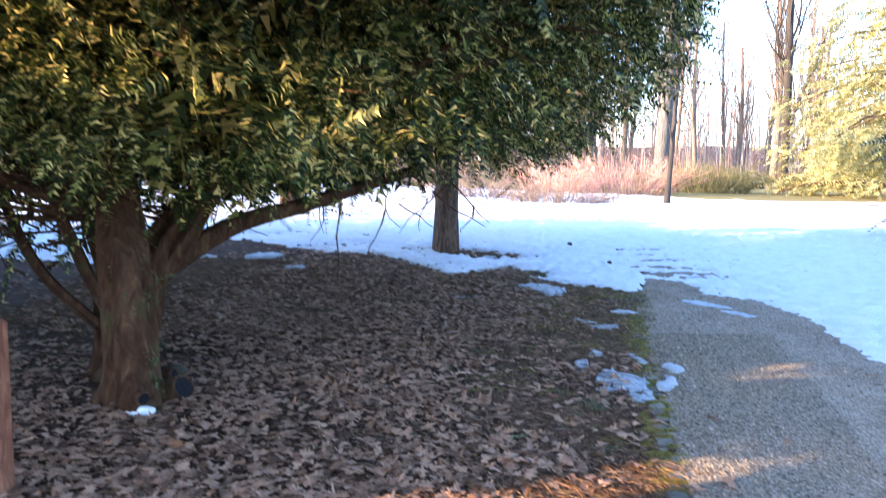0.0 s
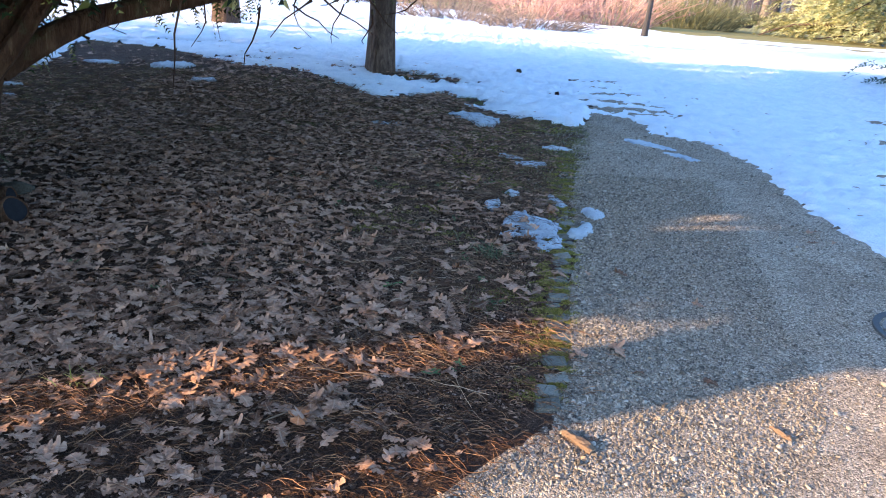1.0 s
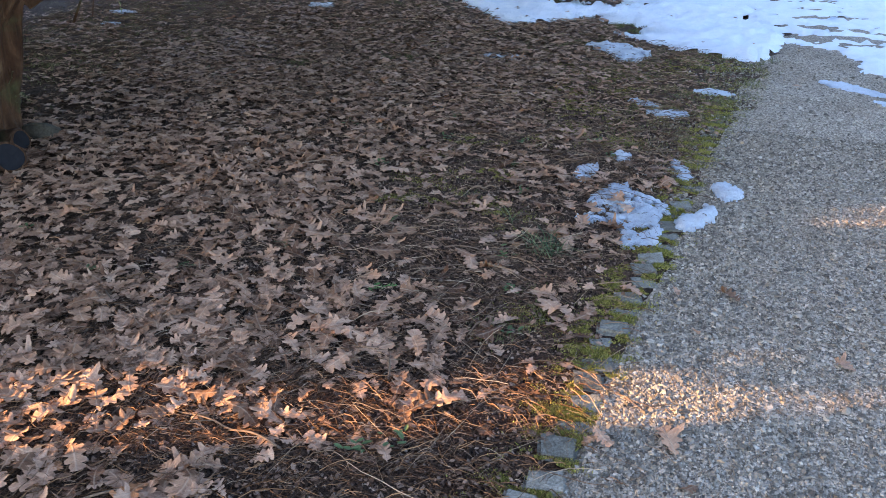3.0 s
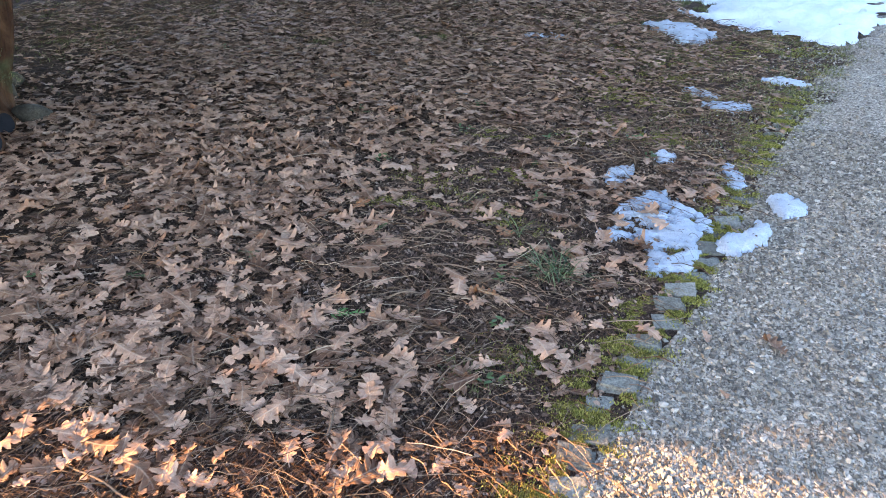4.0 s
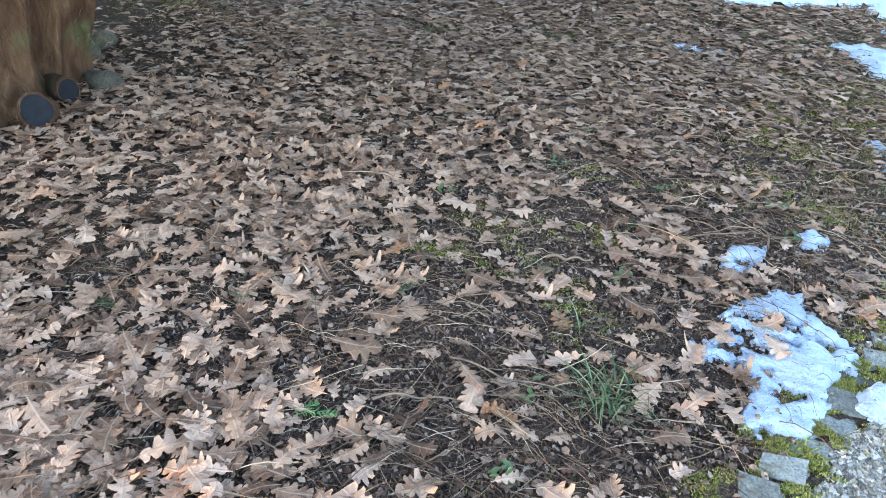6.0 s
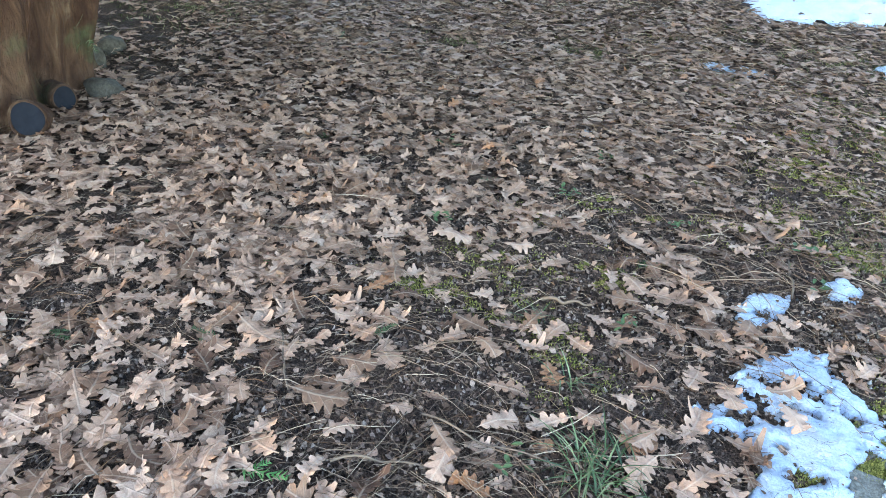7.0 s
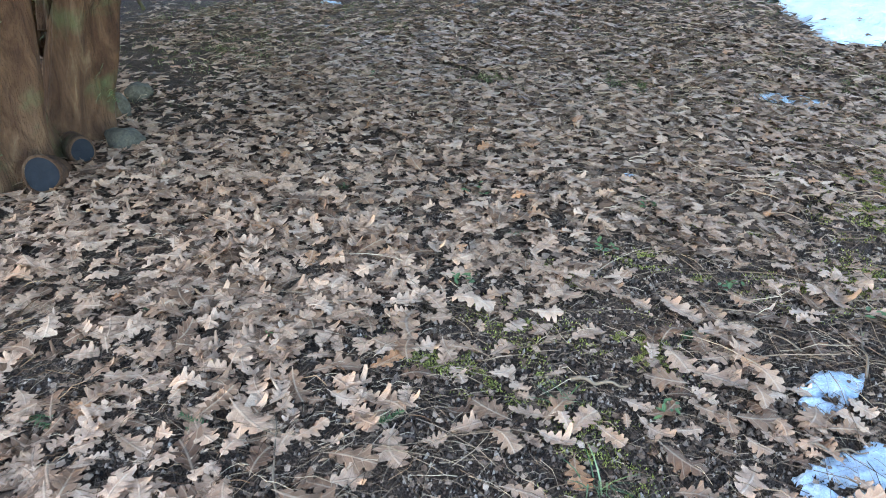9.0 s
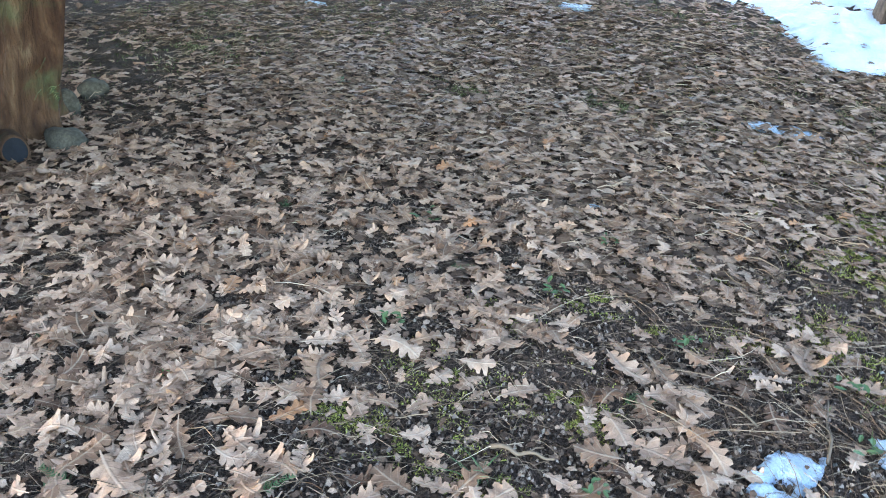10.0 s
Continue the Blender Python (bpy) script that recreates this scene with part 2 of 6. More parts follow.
M_SETT = piece_material("granite_sett", [(0.0, (0.15, 0.137, 0.106)), (1.0, (0.29, 0.268, 0.215))], 0.92, 0.15, False, 40, 0.8, 0.9, 0.0, 0.9)
M_ROCK = piece_material("field_stone", [(0.0, (0.045, 0.037, 0.026)), (0.6, (0.085, 0.07, 0.048)), (1.0, (0.13, 0.105, 0.07))], 0.9, 0.2, False, 22, 0.9, 1.0, 0.0, 0.8)
M_PALE = piece_material("pale_stone", [(0.0, (0.62, 0.62, 0.62)), (1.0, (0.72, 0.72, 0.72))], 0.7, 0.3, False, 25, 0.4, 0.3)
M_YEW_BARK = yew_bark_material()
M_SPRUCE_BARK = bark_material("spruce_bark", (0.032, 0.021, 0.015), (0.085, 0.056, 0.04), (0.165, 0.118, 0.086))
# grey and dark barks darkened in colour for shade on far trunks
M_GREY_BARK = bark_material("grey_bark", (0.05, 0.05, 0.052), (0.11, 0.108, 0.108), (0.19, 0.185, 0.18), 0, 3)
M_DARK_BARK = bark_material("dark_bark", (0.022, 0.02, 0.02), (0.045, 0.04, 0.038), (0.08, 0.07, 0.065), 0, 3)
M_BRANCH = bark_material("bare_branch", (0.07, 0.055, 0.048), (0.17, 0.132, 0.11), (0.3, 0.24, 0.2), 0, 4)
# sunlit glows and the crown's deep shade are put into the needle tones
M_YEW = piece_material("yew_needles", [(0.0, (0.012, 0.022, 0.007)), (0.5, (0.03, 0.048, 0.012)), (0.74, (0.2, 0.22, 0.045)), (1.0, (0.68, 0.55, 0.2))], 0.55, 0.25, True, 20, 0.2, 0, 0.35)
M_SPRUCE = piece_material("spruce_needles", [(0.0, (0.025, 0.04, 0.02)), (0.6, (0.06, 0.08, 0.035)), (1.0, (0.19, 0.15, 0.08))], 0.6, 0.3, True, 20, 0.2, 0, 0.2)
M_GOLD = piece_material("golden_conifer", [(0.0, (0.22, 0.23, 0.09)), (0.6, (0.43, 0.42, 0.18)), (1.0, (0.58, 0.54, 0.29))], 0.6, 0.3, True, 12, 0.2, 0, 0.25)
M_BLUE = piece_material("blue_green_conifer", [(0.0, (0.03, 0.06, 0.05)), (0.6, (0.06, 0.1, 0.085)), (1.0, (0.16, 0.18, 0.09))], 0.6, 0.3, True, 20, 0.2, 0, 0.2)
M_RED = piece_material("reddish_shrub", [(0.0, (0.22, 0.12, 0.098)), (0.6, (0.38, 0.225, 0.185)), (1.0, (0.5, 0.33, 0.27))], 0.8, 0.2, True, 20, 0.2, 0)
M_OLIVE = piece_material("olive_shrub", [(0.0, (0.06, 0.065, 0.032)), (0.6, (0.13, 0.13, 0.062)), (1.0, (0.22, 0.2, 0.105))], 0.8, 0.2, True, 20, 0.2, 0)
M_WOODS = piece_material("far_woods", [(0.0, (0.22, 0.165, 0.145)), (0.6, (0.38, 0.3, 0.265)), (1.0, (0.55, 0.47, 0.42))], 0.9, 0.1, True, 3, 0.2, 0)
M_RISE = piece_material("wooded_rise", [(0.0, (0.17, 0.115, 0.095)), (1.0, (0.17, 0.115, 0.095))], 0.95, 0.0, False, 0.25, 0.8, 0, 0.0, 0.8)
M_SHADE_HEDGE = piece_material("shade_hedge_leaf", [(0.0, (0.02, 0.045, 0.015)), (1.0, (0.07, 0.1, 0.03))], 0.6, 0.3, True, 20, 0.2, 0)
M_POST = bark_material("red_brown_post", (0.09, 0.035, 0.02), (0.2, 0.08, 0.045), (0.3, 0.14, 0.08))
M_SAWN = piece_material("sawn_face", [(0.0, (0.011, 0.011, 0.012)), (1.0, (0.017, 0.017, 0.019))], 0.97, 0.03, False, 40, 0.6, 0.4)
M_IRON = piece_material("cast_iron", [(0.0, (0.045, 0.045, 0.045)), (1.0, (0.06, 0.06, 0.06))], 0.6, 0.4, False, 60, 0.4, 0.4)
M_CONCRETE = piece_material("pale_concrete", [(0.0, (0.3, 0.27, 0.235)), (1.0, (0.34, 0.31, 0.27))], 0.9, 0.2, False, 40, 0.6, 0.6, 0.0, 0.6)
M_BIN = piece_material("black_plastic", [(0.0, (0.02, 0.02, 0.02)), (1.0, (0.025, 0.025, 0.025))], 0.5, 0.4, False, 40, 0.2, 0.1)


# ---- mesh helpers ----
rng = np.random.default_rng(7)


class Soup:
    """Gathers vertices and faces, then makes one mesh."""

    def __init__(self):
        self.v, self.f, self.uv, self.n = [], [], [], 0

    def add(self, v, f, uv=None):
        v = np.asarray(v, dtype=np.float32).reshape(-1, 3)
        f = np.asarray(f, dtype=np.int32)
        self.v.append(v)
        self.f.append(f + self.n)
        if uv is not None:
            self.uv.append(np.asarray(uv, dtype=np.float32).reshape(-1, 2))
        self.n += len(v)

    def mesh(self, name, mat, smooth=False):
        me = bpy.data.meshes.new(name)
        v = np.concatenate(self.v)
        me.vertices.add(len(v))
        me.vertices.foreach_set("co", v.ravel())
        loops = np.concatenate([f.ravel() for f in self.f])
        counts = np.concatenate([np.full(len(f), f.shape[1], dtype=np.int32) for f in self.f])
        me.loops.add(len(loops))
        me.loops.foreach_set("vertex_index", loops)
        me.polygons.add(len(counts))
        me.polygons.foreach_set("loop_start", np.concatenate([[0], np.cumsum(counts)[:-1]]).astype(np.int32))
        me.polygons.foreach_set("loop_total", counts)
        me.polygons.foreach_set("use_smooth", np.full(len(counts), smooth))
        me.update(calc_edges=True)
        if self.uv:
            me.uv_layers.new(name="along").data.foreach_set("uv", np.concatenate(self.uv)[loops].ravel())
        me.validate()
        me.materials.append(mat)
        return me


def part(name, mesh, parent, label=""):
    ob = new(name, mesh)
    ob.parent = parent
    if label:
        ob["label"] = label
    return ob


def thing(name, label, category, at=(0, 0, 0), mesh=None, group="", kind=""):
    ob = new(name, mesh)
    ob.location = at
    return tagged(ob, label, category, group, kind)


def fluted(points, radii, sides, seed, deep=0.12):
    """A stem with flutes that wind slowly up it."""
    v, f = tube(points, radii, sides)
    p = np.repeat(np.asarray(points, dtype=float), sides, axis=0)
    a = np.tile(np.arange(sides) * 2 * math.pi / sides, len(points))
    z = p[:, 2]
    k = 1 + deep * np.sin(3 * a + 1.1 * z + seed) + 0.6 * deep * np.sin(5 * a - 2.3 * z + 2 * seed) + 0.35 * deep * np.sin(9 * a + 3.1 * z + 3 * seed) + 0.3 * deep * np.sin(4 * a + 9 * z)
    # folds at the foot, where the stem spreads into roots
    k += 0.5 * np.exp(-np.clip(z, 0, 9) / 0.06) * np.clip(np.sin(4 * a + seed), 0, 1)
    # knots and swellings
    k += 0.5 * deep * np.sin(2 * a + 6.5 * z + 5 * seed) * np.sin(4.2 * z + seed)
    return p + (v - p) * k[:, None], f


def tube(path, radii, sides=8, wobble=0.0, rnd=None, cap=True):
    """Rings round a path."""
    p = np.asarray(path, dtype=float)
    n = len(p)
    t = np.gradient(p, axis=0)
    t /= np.linalg.norm(t, axis=1)[:, None] + 1e-9
    ref = np.array([0.0, 1.0, 0.0]) if abs(t[:, 2]).mean() > 0.6 else np.array([0.0, 0.0, 1.0])
    a = np.cross(t, ref)
    a /= np.linalg.norm(a, axis=1)[:, None] + 1e-9
    b = np.cross(t, a)
    ang = np.arange(sides) * 2 * math.pi / sides
    r = np.asarray(radii, dtype=float)[:, None] * np.ones((1, sides))
    if wobble:
        r = r * (1 + wobble * (rnd.random((1, sides)) - 0.5) * 2) * (1 + 0.4 * wobble * (rnd.random((n, sides)) - 0.5))
    v = p[:, None] + r[..., None] * (np.cos(ang)[None, :, None] * a[:, None] + np.sin(ang)[None, :, None] * b[:, None])
    i, j = np.meshgrid(np.arange(n - 1), np.arange(sides), indexing="ij")
    k = (j + 1) % sides
    f = np.stack([i * sides + j, i * sides + k, (i + 1) * sides + k, (i + 1) * sides + j], -1).reshape(-1, 4)
    return v.reshape(-1, 3), f


def bend(points, n):
    """A smooth line through the points."""
    p = np.asarray(points, dtype=float)
    m = len(p)
    out = []
    for u in np.linspace(0, m - 1, n):
        i = min(int(u), m - 2)
        s = u - i
        p0, p1, p2, p3 = p[max(i - 1, 0)], p[i], p[i + 1], p[min(i + 2, m - 1)]
        out.append(0.5 * (2 * p1 + (p2 - p0) * s + (2 * p0 - 5 * p1 + 4 * p2 - p3) * s * s + (3 * p1 - p0 - 3 * p2 + p3) * s ** 3))
    return np.array(out)


def unit(v):
    return v / (np.linalg.norm(v, axis=-1, keepdims=True) + 1e-9)


def scatter(soup, tv, tf, pos, x_axis, up, size, uv=None):
    """Copies of a small template, joined: x_axis is the template's x, up about its z."""
    x = unit(np.asarray(x_axis, dtype=float))
    y = unit(np.cross(up, x))
    z = np.cross(x, y)
    size = np.asarray(size, dtype=float).reshape(-1, 1, 1)
    v = pos[:, None] + size * (tv[None, :, 0:1] * x[:, None] + tv[None, :, 1:2] * y[:, None] + tv[None, :, 2:3] * z[:, None])
    f = tf[None] + (np.arange(len(pos)) * len(tv))[:, None, None]
    soup.add(v.reshape(-1, 3), f.reshape(-1, tf.shape[1]), None if uv is None else np.tile(uv, (len(pos), 1)))


def wave(x, y, seed, scale):
    """Cheap smooth noise, about -1 to 1."""
    r = np.random.default_rng(seed)
    out = 0
    for i in range(7):
        a, ph = r.random() * 6.283, r.random() * 6.283
        f = scale * (1 + 0.45 * i)
        out = out + np.sin((x * math.cos(a) + y * math.sin(a)) * f + ph + 1.3 * np.sin((x * math.sin(a) - y * math.cos(a)) * f * 0.7 + ph * 2)) / (1 + 0.5 * i)
    return out / 2.6


def level(x, y):
    """Height of the ground: a slope up to the lawn, which lies flat."""
    s = math.tan(radians(SLOPE))
    y = np.asarray(y, dtype=float)
    u = np.clip(y - 8.4, 0, 1.8)
    d = np.clip(-1.0 - y, 0, 2.0)
    base = s * np.clip(y, -3.0, 8.4) + s * (u - u * u / 3.6) + s * (d * d / 4.0)
    return base + 0.012 * wave(x, y, 5, 1.7) * np.clip((9 - y) / 3, 0, 1)


KERB = np.array([(0.99, 2.68), (1.05, 2.85), (1.08, 3.04), (1.12, 3.3), (1.16, 3.54), (1.24, 3.9), (1.28, 4.1), (1.39, 4.85), (1.5, 5.4), (1.66, 6.1), (1.8, 6.8), (1.95, 7.6)])
EDGE = np.array([(-40.0, -14.0), (-3.0, 0.9), (-1.0, 1.45), (0.0, 1.85), (0.5, 2.15), (0.85, 2.48), *KERB])


def edge_x(y):
    return np.interp(y, EDGE[:, 1], EDGE[:, 0])


def rough_edge(x, y):
    """The path's edge, ragged where the kerb runs out."""
    return edge_x(y) + np.clip((np.asarray(y) - 4.4) / 0.8, 0, 1) * (0.04 + 0.13 * wave(x, y, 33, 5) + 0.1 * wave(x, y, 34, 14))


def path_top(x, y):
    """Surface of the gravel: flush with the kerb, then a little higher."""
    return level(x, y) + 0.004 + 0.012 * np.clip((x - edge_x(y) - 0.05) / 0.35, 0, 1) + 0.004 * wave(x, y, 9, 9)


def inside(x, y, poly):
    x, y = np.asarray(x, dtype=float), np.asarray(y, dtype=float)
    res = np.zeros(x.shape, dtype=bool)
    p = np.asarray(poly, dtype=float)
    for (x0, y0), (x1, y1) in zip(p, np.roll(p, -1, axis=0)):
        cross = (y0 > y) != (y1 > y)
        res ^= cross & (x < (x1 - x0) * (y - y0) / (y1 - y0 + 1e-12) + x0)
    return res


def depth_in(x, y, poly):
    """Distance to the outline of a polygon, positive inside."""
    p = np.asarray(poly, dtype=float)
    best = np.full(np.shape(x), 1e9)
    for a, b in zip(p, np.roll(p, -1, axis=0)):
        d = b - a
        t = np.clip(((x - a[0]) * d[0] + (y - a[1]) * d[1]) / (d @ d + 1e-12), 0, 1)
        best = np.minimum(best, np.hypot(x - a[0] - t * d[0], y - a[1] - t * d[1]))
    return np.where(inside(x, y, p), best, -best)


def axis(near0, near1, step, far0, far1, grow=1.22):
    a = list(np.arange(near0, near1 + step / 2, step))
    s, v = step, near1
    while v < far1:
        s *= grow
        v += s
        a.append(v)
    s, v, low = step, near0, []
    while v > far0:
        s *= grow
        v -= s
        low.append(v)
    return np.array(low[::-1] + a)


def sheet(xs, ys, z, keep=None):
    """A grid mesh; keep marks the vertices whose cells stay."""
    gx, gy = np.meshgrid(xs, ys, indexing="ij")
    zz = z(gx, gy)
    nx, ny = gx.shape
    i, j = np.meshgrid(np.arange(nx - 1), np.arange(ny - 1), indexing="ij")
    f = np.stack([i * ny + j, (i + 1) * ny + j, (i + 1) * ny + j + 1, i * ny + j + 1], -1).reshape(-1, 4)
    v = np.stack([gx, gy, zz], -1).reshape(-1, 3)
    if keep is not None:
        k = keep(gx, gy).ravel()
        f = f[k[f].any(axis=1)]
        used = np.unique(f)
        again = np.zeros(len(v), dtype=np.int32)
        again[used] = np.arange(len(used))
        v, f = v[used], again[f]
    return v, f


# ---- ground, path, snow ----
so = Soup()
def finer(a, lo, hi, step):
    return np.concatenate([a[a < lo], np.arange(lo, hi, step), a[a > hi]])


def crumbly(x, y):
    near = np.exp(-np.hypot(x, y - 4) ** 2 / 60)
    return level(x, y) + near * (0.006 * wave(x, y, 8, 14) + 0.005 * wave(x, y, 10, 75) + 0.003 * wave(x, y, 11, 190))


so.add(*sheet(finer(axis(-4, 4, 0.05, -900, 900), -0.7, 1.35, 0.022), finer(axis(0.5, 9.5, 0.05, -900, 1500), 2.7, 5.0, 0.022), crumbly))
thing("ground", "dark bare soil that turns to winter lawn", "ground", mesh=so.mesh("ground", M_SOIL, True), kind="structure")

so = Soup()
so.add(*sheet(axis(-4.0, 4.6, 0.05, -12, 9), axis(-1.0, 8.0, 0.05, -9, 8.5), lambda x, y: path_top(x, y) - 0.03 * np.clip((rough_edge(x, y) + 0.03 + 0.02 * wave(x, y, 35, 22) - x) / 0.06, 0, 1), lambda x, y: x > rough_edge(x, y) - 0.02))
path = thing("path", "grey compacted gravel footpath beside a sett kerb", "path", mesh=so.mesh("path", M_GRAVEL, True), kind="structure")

FIELD = [(-60, 9.0), (-14, 7.6), (-4.8, 7.35), (-3.7, 7.15), (-3.2, 7.0), (-2.85, 7.2), (-3.0, 7.9), (-3.1, 8.6), (-2.2, 8.45), (-1.27, 7.9), (-0.67, 7.85), (-0.2, 7.3), (0.1, 6.92), (0.36, 7.1), (0.7, 7.35), (1.0, 6.75), (1.25, 6.6), (1.45, 6.55), (1.75, 6.4), (1.95, 6.95), (2.25, 6.75), (2.3, 6.3), (2.7, 6.15), (2.86, 5.6), (2.84, 4.85), (2.95, 4.2), (3.1, 3.7), (3.6, 2.9), (5.0, 1.8), (9, 0.6), (60, -4), (60, 22), (16, 24.5), (9.5, 22), (7.5, 24), (6.0, 26.5), (3, 28), (-3, 42), (-40, 44)]


HOLES = [(0.36, 7.93, 0.44, 0.16, -20), (-0.2, 8.14, 0.14, 0.06, 0), (0.95, 7.05, 0.12, 0.1, 0), (2.2, 7.1, 0.28, 0.08, -15), (2.15, 7.42, 0.33, 0.055, -10), (2.35, 7.12, 0.25, 0.05, -10), (2.3, 7.75, 0.3, 0.035, 5), (2.0, 7.98, 0.25, 0.03, 5), (2.05, 8.3, 0.3, 0.03, 8), (4.6, 6.6, 0.3, 0.06, 5)]
HOLES += [(5.2, 7.4, 0.4, 0.06, 10), (4.4, 5.6, 0.35, 0.05, 0), (4.9, 6.0, 0.3, 0.05, -10), (5.4, 6.6, 0.4, 0.08, 10), (-1.2, 8.3, 0.3, 0.08, 15), (-2.0, 9.0, 0.5, 0.08, 20), (-0.9, 9.0, 0.2, 0.04, 0), (9.5, 20.0, 2.2, 0.35, 5), (8.0, 23.0, 2.5, 0.3, 8), (13.5, 21.5, 2.5, 0.5, 5)]


BARE = [(1.08, 4.337, 0.03, 0.012), (1.035, 4.242, 0.03, 0.012), (1.07, 4.207, 0.022, 0.014), (1.155, 4.317, 0.026, 0.01), (1.125, 4.262, 0.014, 0.008), (1.035, 4.162, 0.02, 0.008), (1.125, 4.142, 0.01, 0.012), (1.185, 4.092, 0.012, 0.005), (1.025, 4.302, 0.02, 0.006), (0.935, 4.522, 0.02, 0.01)]


def snow_mask(poly, rim, seed, field=False):
    def m(x, y):
        d = depth_in(x, y, poly)
        if field:
            ragged = 0.13 * np.clip(wave(x, y, 27, 16) + 0.8 * wave(x, y, 28, 41) - 0.1, -0.5, 1.5)
            for cx, cy, a, e, turn in HOLES:
                u = math.cos(radians(turn)) * (x - cx) + math.sin(radians(turn)) * (y - cy)
                w = math.cos(radians(turn)) * (y - cy) - math.sin(radians(turn)) * (x - cx)
                d = np.minimum(d, (np.hypot(u / (1.1 * a), w / (1.2 * e)) - 1) * e * 1.3 + ragged * min(1.0, e / 0.1))
        near = np.clip(d / (4 * rim), 0, 1) if field else 0
        if not field:
            for cx, cy, a, e in BARE:
                d = np.minimum(d, (np.hypot((x - cx) / a, (y - cy) / e) - 1) * min(a, e))
            q = np.array(poly)
            amp = min(1.0, float(np.ptp(q, axis=0).min()) / 0.3) ** 0.5
            d = d - amp * 0.03 * np.clip(wave(x, y, seed + 7, 30) + 0.8 * wave(x, y, seed + 8, 70) - 0.25, 0, 2) - 0.01 * np.clip(wave(x, y, seed + 9, 130), 0, 2)
        return d + (1 - near) * (0.6 if not field else 1.0) * ((0 if field else 0.02 * wave(x, y, seed + 11, 42) + 0.014 * wave(x, y, seed + 12, 110)) + rim * 0.4 * wave(x, y, seed, 2.2 / rim) + rim * 0.35 * wave(x, y, seed + 1, 7 / rim) + 0.012 * wave(x, y, seed + 4, 90))
    return m


def snow_height(poly, thick, rim, seed, field=False):
    mask = snow_mask(poly, rim, seed, field)

    def z(x, y):
        h = np.clip(mask(x, y) / rim, -0.5, 1)
        full = np.clip(h, 0, 1)
        rough = 0.45 * wave(x, y, seed + 2, 11) + 0.55 * wave(x, y, seed + 3, 30) + 0.3 * wave(x, y, seed + 5, 70)
        rough = np.clip(rough, -0.65, 2)
        lift = 0.004 if field or np.mean([p[0] - edge_x(p[1]) for p in poly]) < 0 else 0.014
        return level(x, y) + lift + np.where(h > 0, full ** 0.35 * thick * (1 + (1 if field else 0.6) * rough), h * 0.03)
    return z


def snow_keep(poly, rim, seed, field=False):
    mask = snow_mask(poly, rim, seed, field)
    return lambda x, y: mask(x, y) > 0


so = Soup()
so.add(*sheet(axis(-3.5, 5.6, 0.036, -60, 60, 1.1), axis(3.2, 9.2, 0.036, -4, 46, 1.06), snow_height(FIELD, 0.03, 0.1, 21, True), snow_keep(FIELD, 0.14, 21, True)))
thing("snow_field", "thin melting snow over the lawn and path", "snow", mesh=so.mesh("snow_field", M_SNOW, True), kind="structure")


def oval(cx, cy, a, b, turn=0.0, n=14):
    t = np.arange(n) * 2 * math.pi / n
    c, s = math.cos(radians(turn)), math.sin(radians(turn))
    return [(cx + a * math.cos(u) * c - b * math.sin(u) * s, cy + a * math.cos(u) * s + b * math.sin(u) * c) for u in t]


KERB_SNOW = [
    ([(0.972, 4.292), (1.004, 4.215), (0.994, 4.155), (0.956, 4.147), (0.981, 4.092), (1.071, 4.122), (1.106, 4.082), (1.108, 4.032), (1.13, 3.957), (1.166, 3.937), (1.253, 3.992), (1.26, 4.092), (1.245, 4.186), (1.28, 4.254), (1.27, 4.35), (1.203, 4.377), (1.159, 4.402), (1.135, 4.472), (1.065, 4.472), (1.019, 4.404)], 0.03, 0.03),
    ([(0.895, 4.482), (0.885, 4.592), (0.975, 4.632), (0.99, 4.582), (0.96, 4.472), (0.925, 4.452)], 0.022, 0.022),
    ([(1.025, 4.752), (1.06, 4.807), (1.097, 4.767), (1.1, 4.702), (1.055, 4.692)], 0.03, 0.02),
    ([(1.259, 4.746), (1.3, 4.782), (1.343, 4.689), (1.362, 4.61), (1.347, 4.538), (1.319, 4.543), (1.291, 4.633)], 0.015, 0.03),
    ([(1.3, 4.157), (1.315, 4.102), (1.371, 4.127), (1.403, 4.177), (1.445, 4.217), (1.44, 4.327), (1.412, 4.342), (1.391, 4.282), (1.351, 4.242), (1.322, 4.222)], 0.03, 0.025),
    ([(1.435, 4.537), (1.445, 4.437), (1.483, 4.392), (1.532, 4.42), (1.557, 4.456), (1.533, 4.522), (1.492, 4.554), (1.459, 4.567)], 0.035, 0.03),
]
BED_SNOW = [
    ([(0.7, 6.5), (0.82, 6.62), (1.0, 6.55), (1.12, 6.42), (1.05, 6.22), (0.95, 6.22), (0.82, 6.38)], 0.05, 0.07),
    (oval(1.25, 5.36, 0.11, 0.06, 10), 0.025, 0.04),
    (oval(1.13, 5.5, 0.1, 0.04, -30), 0.02, 0.04),
    (oval(1.47, 5.75, 0.1, 0.05, 0), 0.02, 0.04),
    (oval(0.25, 6.1, 0.16, 0.06, 10), 0.015, 0.04),
    (oval(0.09, 5.15, 0.03, 0.02), 0.02, 0.02),
]
